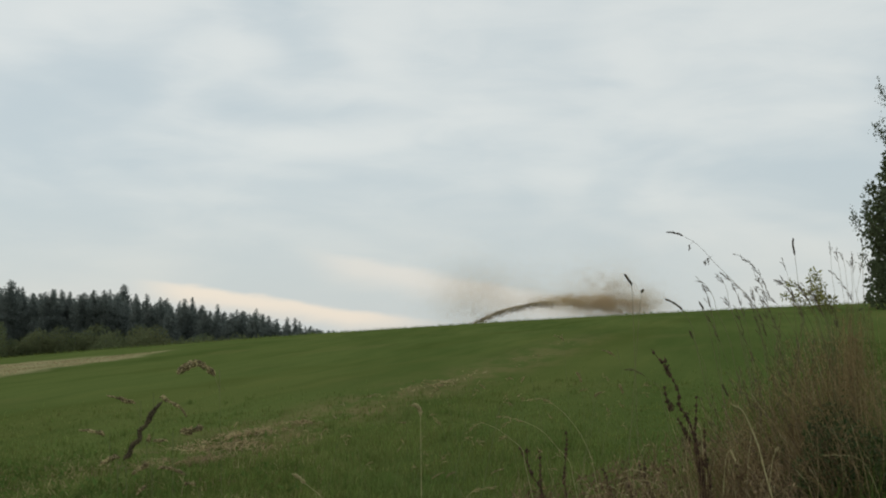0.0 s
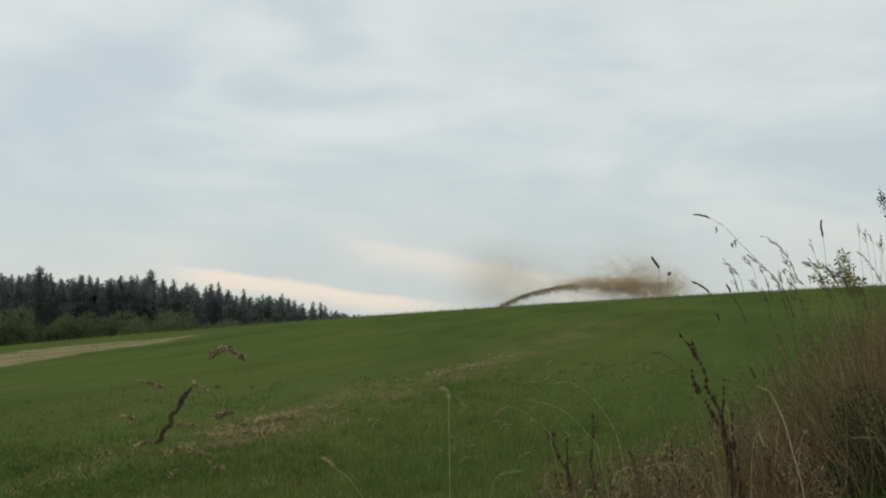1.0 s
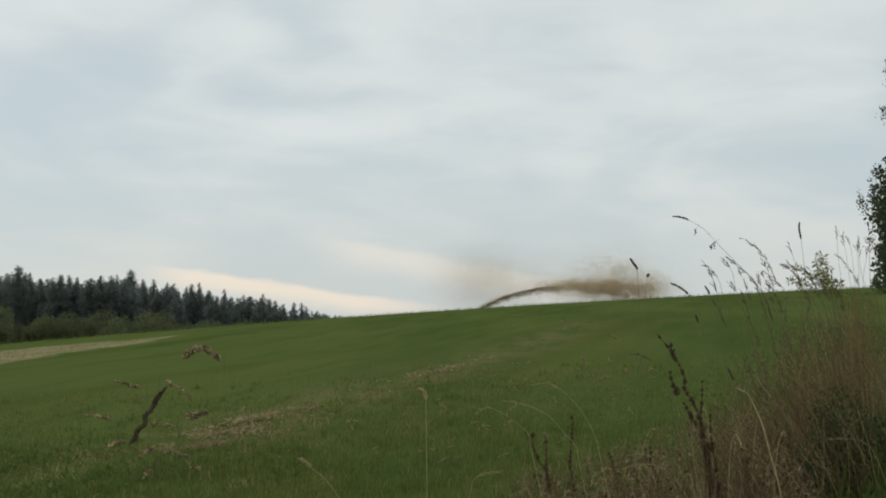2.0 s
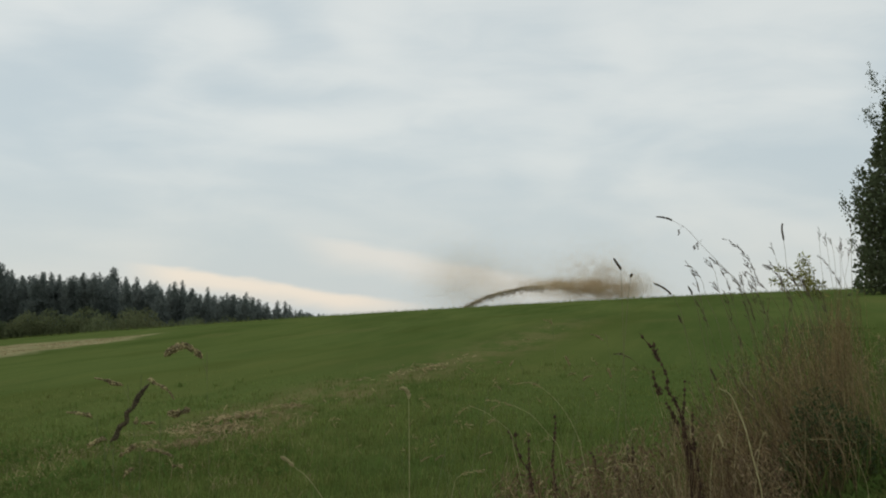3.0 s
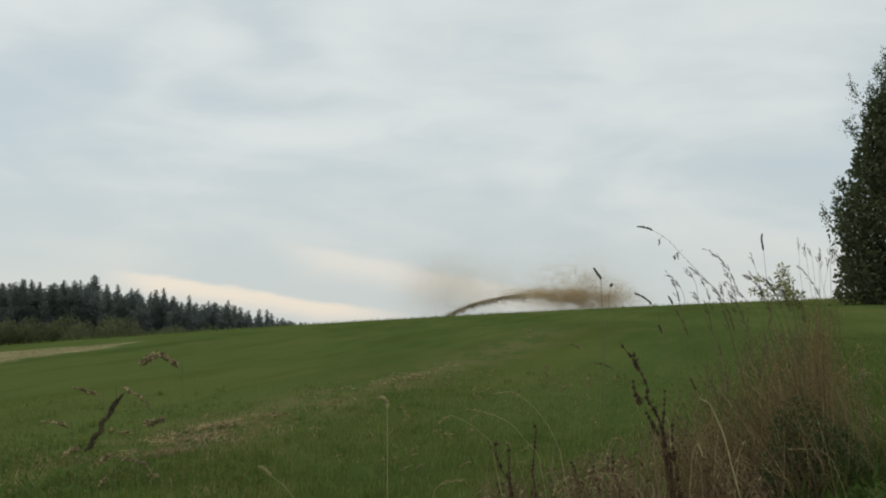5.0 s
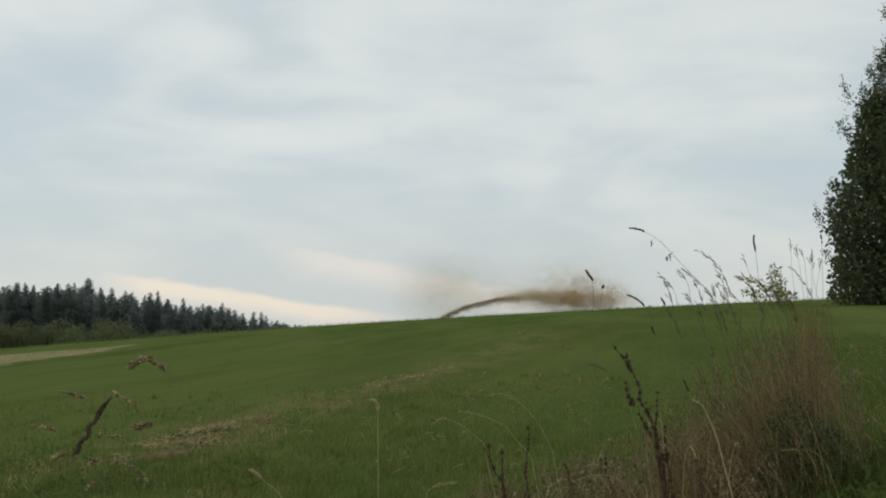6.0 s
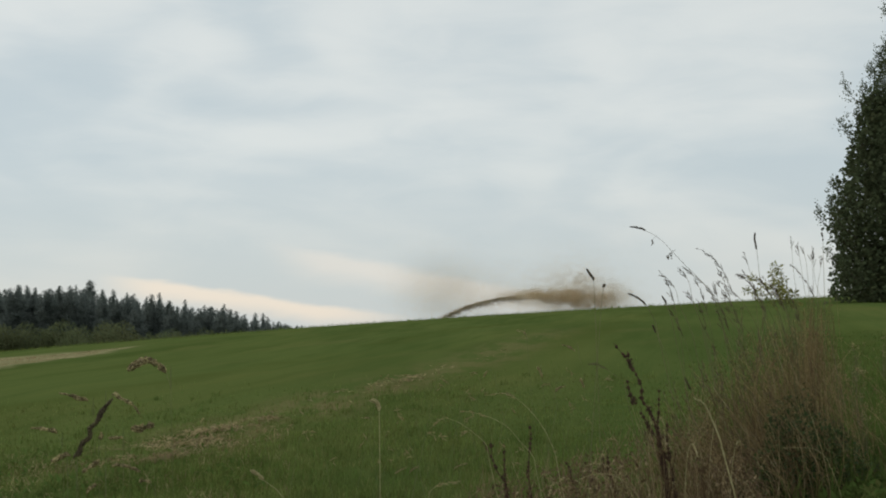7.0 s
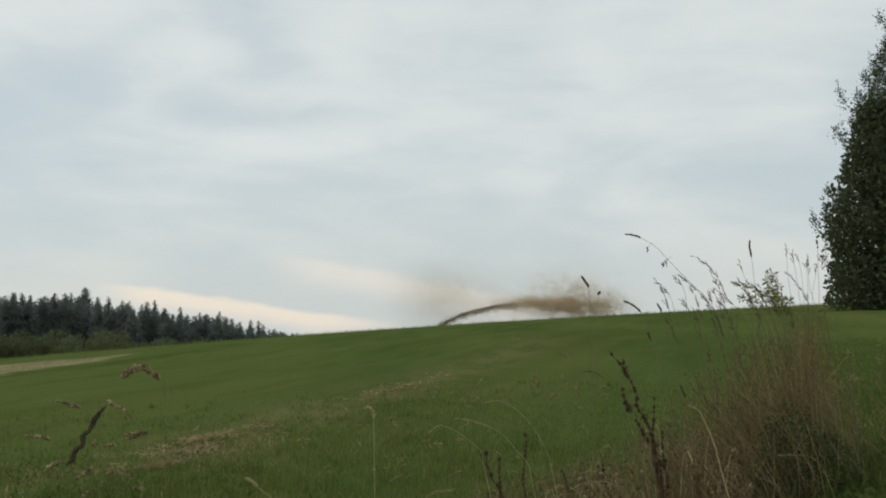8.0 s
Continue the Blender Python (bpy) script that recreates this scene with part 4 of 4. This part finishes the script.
def stems(feet_, tips, thick, r, sag=0.06, steps=6):
    """Thin stems from their feet to their tips, bowing as they rise."""
    made = []
    for f, t in zip(feet_, tips):
        up = t[2] - f[2]
        wind = r.normal(0, sag, 2)
        line = bezier(f, f + [wind[0] * 0.5, wind[1], up * 0.45], t + [0.25 * (f[0] - t[0]) + wind[0], wind[1], -up * 0.3], t, steps)
        made.append((line, tube(line, np.linspace(thick, thick * 0.45, steps) * (0.7 + 0.6 * r.random()), 3)))
    return made


def make_dry_clump():
    r = np.random.default_rng(21)
    # rust-brown haze of fine stems, thinning out towards its top and its near side
    n = 780
    y = 5.2 + 0.9 * r.random(n)
    tx = 1.68 + r.normal(0, 0.26, n) - 0.14 * r.random(n) ** 2
    mound = 1.46 - 0.60 * np.clip(np.abs(tx - 1.76) / 0.68, 0, 1) ** 1.5
    tz = 0.80 + (mound - 0.80) * r.random(n) ** 1.05
    fx = 1.80 + 0.55 * (tx - 1.68) + r.normal(0.05, 0.10, n)
    fine = stems(np.stack([fx, y, height(fx, y)], 1), np.stack([tx * y / 5.5, y + r.normal(0, 0.08, n), tz], 1), 0.0012, r, 0.17)
    # green blades grown up through it
    m = 450
    yb = 5.0 + 1.1 * r.random(m)
    xb = r.normal(1.66, 0.24, m)
    made = blades(np.stack([xb, yb, height(xb, yb)], 1), 0.15 + 0.35 * r.random(m), 0.004 + 0.004 * r.random(m), r.random(m) * 6.283, 0.2 + 0.4 * r.random(m), r.random(m))
    tagged(new("clump_blades", tri_mesh("clump_blades", *made, BANK)), "green grass blades grown up through the dry clump", "grass", kind="stuff")
    # a closer stand at the far end of the bank
    n = 170
    y = 5.4 + 0.6 * r.random(n)
    tx = r.normal(1.88, 0.055, n)
    tz = 1.20 + 0.36 * r.random(n) ** 0.9
    fx = tx + r.normal(0.01, 0.04, n)
    fine += stems(np.stack([fx, y, height(fx, y)], 1), np.stack([tx * y / 5.5, y, tz], 1), 0.0012, r, 0.025)
    tagged(new("dry_grass", tri_mesh("dry_grass", *merge([m for _, m in fine]), RUST)), "hazy tangle of fine rust-brown grass stems on the bank", "dry grass", kind="stuff")
    tips = []
    for line, _ in fine:
        m = int(r.integers(5, 12))
        t = 0.62 + 0.38 * r.random(m)
        p = np.stack([np.interp(t, np.linspace(0, 1, 6), line[:, j]) for j in range(3)], 1)
        tips.append(grains(p + r.normal(size=(m, 3)) * 0.011, r.normal(size=(m, 3)) * 0.5 + [-0.2, 0, 0.9], 0.012, 0.0019))
    tagged(new("dry_panicles", tri_mesh("dry_panicles", *merge(tips), RUST)), "fine rust-brown seed panicles of the dry grass", "grass panicles", kind="stuff")
    # loose longer stems leaning out over the meadow
    n = 160
    y = 5.0 + 1.0 * r.random(n)
    tx = 1.05 + 0.75 * r.random(n)
    tz = 0.9 + 0.62 * r.random(n) * ease(0.9, 1.6, tx)
    fx = 1.62 + 0.45 * (tx - 1.5) + r.normal(0, 0.08, n)
    loose = stems(np.stack([fx, y, height(fx, y)], 1), np.stack([tx * y / 5.5, y, tz], 1), 0.0015, r, 0.06, 8)
    tagged(new("loose_stems", tri_mesh("loose_stems", *merge([m for _, m in loose]), DRY)), "loose tan grass stems leaning out of the clump", "dry grass", kind="stuff")
    heads_ = [panicle(line[5:], r, 7, 0.022) for line, _ in loose[::2]]
    tagged(new("loose_panicles", tri_mesh("loose_panicles", *merge(heads_), PANICLE)), "sparse panicles on the loose grass stems", "grass panicles", kind="stuff")


def litter_top(x):
    """Height of the low dead growth along the foot of the bank."""
    return np.interp(x, [0.25, 0.40, 0.62, 0.85, 1.05, 1.25, 1.42, 1.6], [0.66, 0.76, 0.80, 0.86, 0.97, 1.02, 0.92, 0.75])


def make_litter():
    """The low tan tangle before the clump: broken stems, withered blades and curled leaves."""
    r = np.random.default_rng(29)
    n = 1000
    y = 4.7 + 1.0 * r.random(n)
    x = 0.32 + 1.15 * r.random(n) ** 0.75
    g = height(x, y)
    top = g + (litter_top(x * 5.2 / y) - g) * (0.45 + 0.62 * r.random(n) ** 1.3)
    go = r.normal(-0.02, 0.10, n)
    broken = stems(np.stack([x, y, g], 1), np.stack([x + go, y + r.normal(0, 0.1, n), top], 1), 0.0017, r, 0.10, 7)
    tagged(new("broken_stems", tri_mesh("broken_stems", *merge([m for _, m in broken]), DRY)), "broken tan grass stems tangled along the bank's foot", "dry grass", kind="stuff")
    n = 9500
    y = 4.7 + 1.1 * r.random(n)
    x = 0.28 + 1.2 * r.random(n) ** 0.85
    g = height(x, y)
    z = g + (litter_top(x * 5.2 / y) * 0.96 - g) * r.random(n) ** 0.8
    keep = patchy(np.stack([x * 3, z * 3], 1), 2.0, 6.0) > 0.36
    P = np.stack([x, y, z], 1)[keep]
    n = len(P)
    made = leaves(P, r.normal(size=(n, 3)) + [0, 0, -0.4], unit(r.normal(size=(n, 3))), 0.014 + 0.03 * r.random(n) ** 2, 0.005 + 0.007 * r.random(n))
    tagged(new("dead_leaves", tri_mesh("dead_leaves", *made, DRY_LEAF)), "curled dead brown leaves among the dry stems", "dead leaves", kind="stuff")
    n = 900
    y = 4.7 + 1.3 * r.random(n)
    x = 0.35 + 1.0 * r.random(n) ** 0.8
    P = np.stack([x, y, height(x, y)], 1)
    made = blades(P, (litter_top(x * 5.2 / y) - P[:, 2]) * (0.35 + 0.5 * r.random(n)), 0.003 + 0.004 * r.random(n), r.random(n) * 6.283, 0.15 + 0.5 * r.random(n), r.random(n))
    tagged(new("withered_blades", tri_mesh("withered_blades", *made, DRY)), "withered brown grass blades in the tangle", "dry grass", kind="stuff")


def make_straws():
    """Pale broken straws arching out of the low growth."""
    r = np.random.default_rng(77)
    for i in range(15):
        y = 4.7 + 0.6 * r.random()
        fx = 0.55 + 0.85 * r.random()
        z = float(height(fx, y))
        tall = (float(litter_top(fx)) - z) * (0.7 + 0.4 * r.random())
        go = r.normal(-0.03, 0.10)
        ob = new("bent_straw")
        ob.location = (fx, y, z)
        tagged(ob, "pale broken straw arching out of the dry grass", "straw", "bent straws")
        line = bezier((0, 0, 0), (go * 0.1, 0, tall * 0.7), (go * 0.5, r.normal(0, 0.05), tall * 1.1), (go * 1.3, r.normal(0, 0.08), tall * (0.75 + 0.3 * r.random())), 14)
        part("stem", tube(line, np.linspace(0.0018, 0.0009, 14), 5), PALE_STEM, ob)
        n = 16
        t = 0.82 + 0.18 * r.random(n)
        p = np.stack([np.interp(t, np.linspace(0, 1, 14), line[:, j]) for j in range(3)], 1)
        part("seed_head", grains(p + r.normal(size=(n, 3)) * 0.004, r.normal(size=(n, 3)) * 0.4 + unit(line[-1] - line[-4]), 0.011, 0.002), DRY_HEAD, ob, "thin tan seed head", kind="stuff")


def make_bank_green():
    r = np.random.default_rng(33)
    # rank grass over the bank and the ground behind it
    n = 46000
    y = 4.4 * (26 / 4.4) ** r.random(n)
    k = 0.24 + 0.36 * r.random(n) ** 0.9
    x = k * y + 0.15 + r.normal(0, 0.03, n) * y
    P = np.stack([x, y, height(x, y)], 1)
    h = (0.05 + 0.22 * r.random(n) ** 1.6) * np.clip(6.5 / y, 0.25, 1) * (0.4 + 0.6 * ease(0.24, 0.36, k)) * (0.6 + 0.7 * patchy(P, 1.4, 4.0))
    made = blades(P, h, np.clip(y * 0.0008, 0.004, 0.014), r.random(n) * 6.283, 0.2 + 0.6 * r.random(n), r.random(n))
    tagged(new("bank_grass", tri_mesh("bank_grass", *made, BANK)), "rank green grass on the bank beside the meadow", "grass", kind="stuff")
    # leafy weeds: a dark thicket under the dry grass, lower ones round it
    n = 17000
    y = 5.2 + 1.1 * r.random(n)
    x = 1.72 + r.normal(0, 0.22, n)
    tall = 0.62 * np.exp(-((x - 1.74) / 0.34) ** 2) * (0.25 + 0.95 * patchy(np.stack([x, y], 1), 5.0, 2.0))
    C = np.stack([x * y / 5.5, y, height(x, y) + tall * r.random(n) ** 0.8], 1)
    made = leaves(C, r.normal(size=(n, 3)) + [0, 0, 0.1], unit(r.normal(size=(n, 3)) * 0.6 + [0, -0.3, 1]), 0.014 + 0.022 * r.random(n), 0.008 + 0.007 * r.random(n))
    tagged(new("bank_thicket", tri_mesh("bank_thicket", *made, HERB)), "dark green leafy thicket under the dry grass", "weeds", kind="stuff")
    n = 12000
    y = 4.5 + 1.6 * r.random(n)
    x = (1.25 + 1.15 * r.random(n)) * y / 5.5
    lift = 0.20 * patchy(np.stack([x, y], 1), 4.0, 8.0)
    C = np.stack([x, y, height(x, y) + lift * r.random(n)], 1)
    made = leaves(C, r.normal(size=(n, 3)) + [0, 0, 0.3], unit(r.normal(size=(n, 3)) * 0.5 + [0, 0, 1]), 0.022 + 0.038 * r.random(n), 0.012 + 0.014 * r.random(n))
    tagged(new("bank_herbs", tri_mesh("bank_herbs", *made, BANK)), "low green leafy weeds along the bank", "weeds", kind="stuff")
    # tawny seeding tufts standing in the rank grass
    for px, py, s in ((2.62, 6.9, 0.16), (2.75, 7.6, 0.13), (3.9, 10.4, 0.16), (2.9, 8.2, 0.12), (2.15, 5.6, 0.14), (4.6, 11.5, 0.2)):
        g = float(height(px, py))
        ob = new("seeding_tuft")
        ob.location = (px, py, g)
        tagged(ob, "small tawny seeding grass tuft in green growth", "grass tuft", "seeding tufts")
        tip = np.stack([r.normal(0, 0.035, 16), r.normal(0, 0.03, 16), 0.28 + s * r.random(16)], 1)
        made = stems(np.zeros((16, 3)) + r.normal(size=(16, 3)) * [0.012, 0.012, 0], tip, 0.0012, r, 0.02, 5)
        part("stem_tuft", merge([m for _, m in made]), STALK, ob, kind="stuff")
        C = np.repeat(tip, 5, 0) + r.normal(size=(80, 3)) * 0.008
        part("seed_head", grains(C, r.normal(size=(80, 3)) * 0.5 + [0, 0, 1], 0.014, 0.0024), DRY_HEAD, ob, "pale tan seed heads", kind="stuff")


def yellow_herb(foot, seed):
    """A branching herb gone yellow, its sprays bowing over towards the meadow."""
    r = np.random.default_rng(seed)
    z = float(height(*foot))
    ob = new("yellow_herb")
    ob.location = (foot[0], foot[1], z)
    tagged(ob, "yellowish leafy herb standing up out of the dry grass", "herb")
    for k in range(11):
        tip = np.array([-0.015 - 0.25 * r.random(), r.normal(0, 0.06), 1.56 + 0.14 * r.random() - z])
        root = np.array([0.0, 0, 0])
        line = bezier(root, (0.02, 0, tip[2] * 0.55), (tip[0] * 0.25, tip[1], tip[2] * 1.0), tip, 16)
        part("stem", tube(line, np.linspace(0.0026, 0.0008, 16), 5), GREEN_STEM, ob)
        n = 64
        t = 0.76 + 0.24 * r.random(n)
        p = np.stack([np.interp(t, np.linspace(0, 1, 16), line[:, j]) for j in range(3)], 1)
        d = r.normal(size=(n, 3)) * [1, 1, 0.6] + [-0.4, 0, 0.1]
        part("foliage", leaves(p + unit(d) * 0.007, d, unit(r.normal(size=(n, 3))), 0.012 + 0.018 * r.random(n), 0.0075), GOLD, ob, "small yellow-green leaves", kind="stuff")


make_dry_clump()
make_litter()
make_straws()
make_bank_green()
yellow_herb((1.84, 5.6), 61)
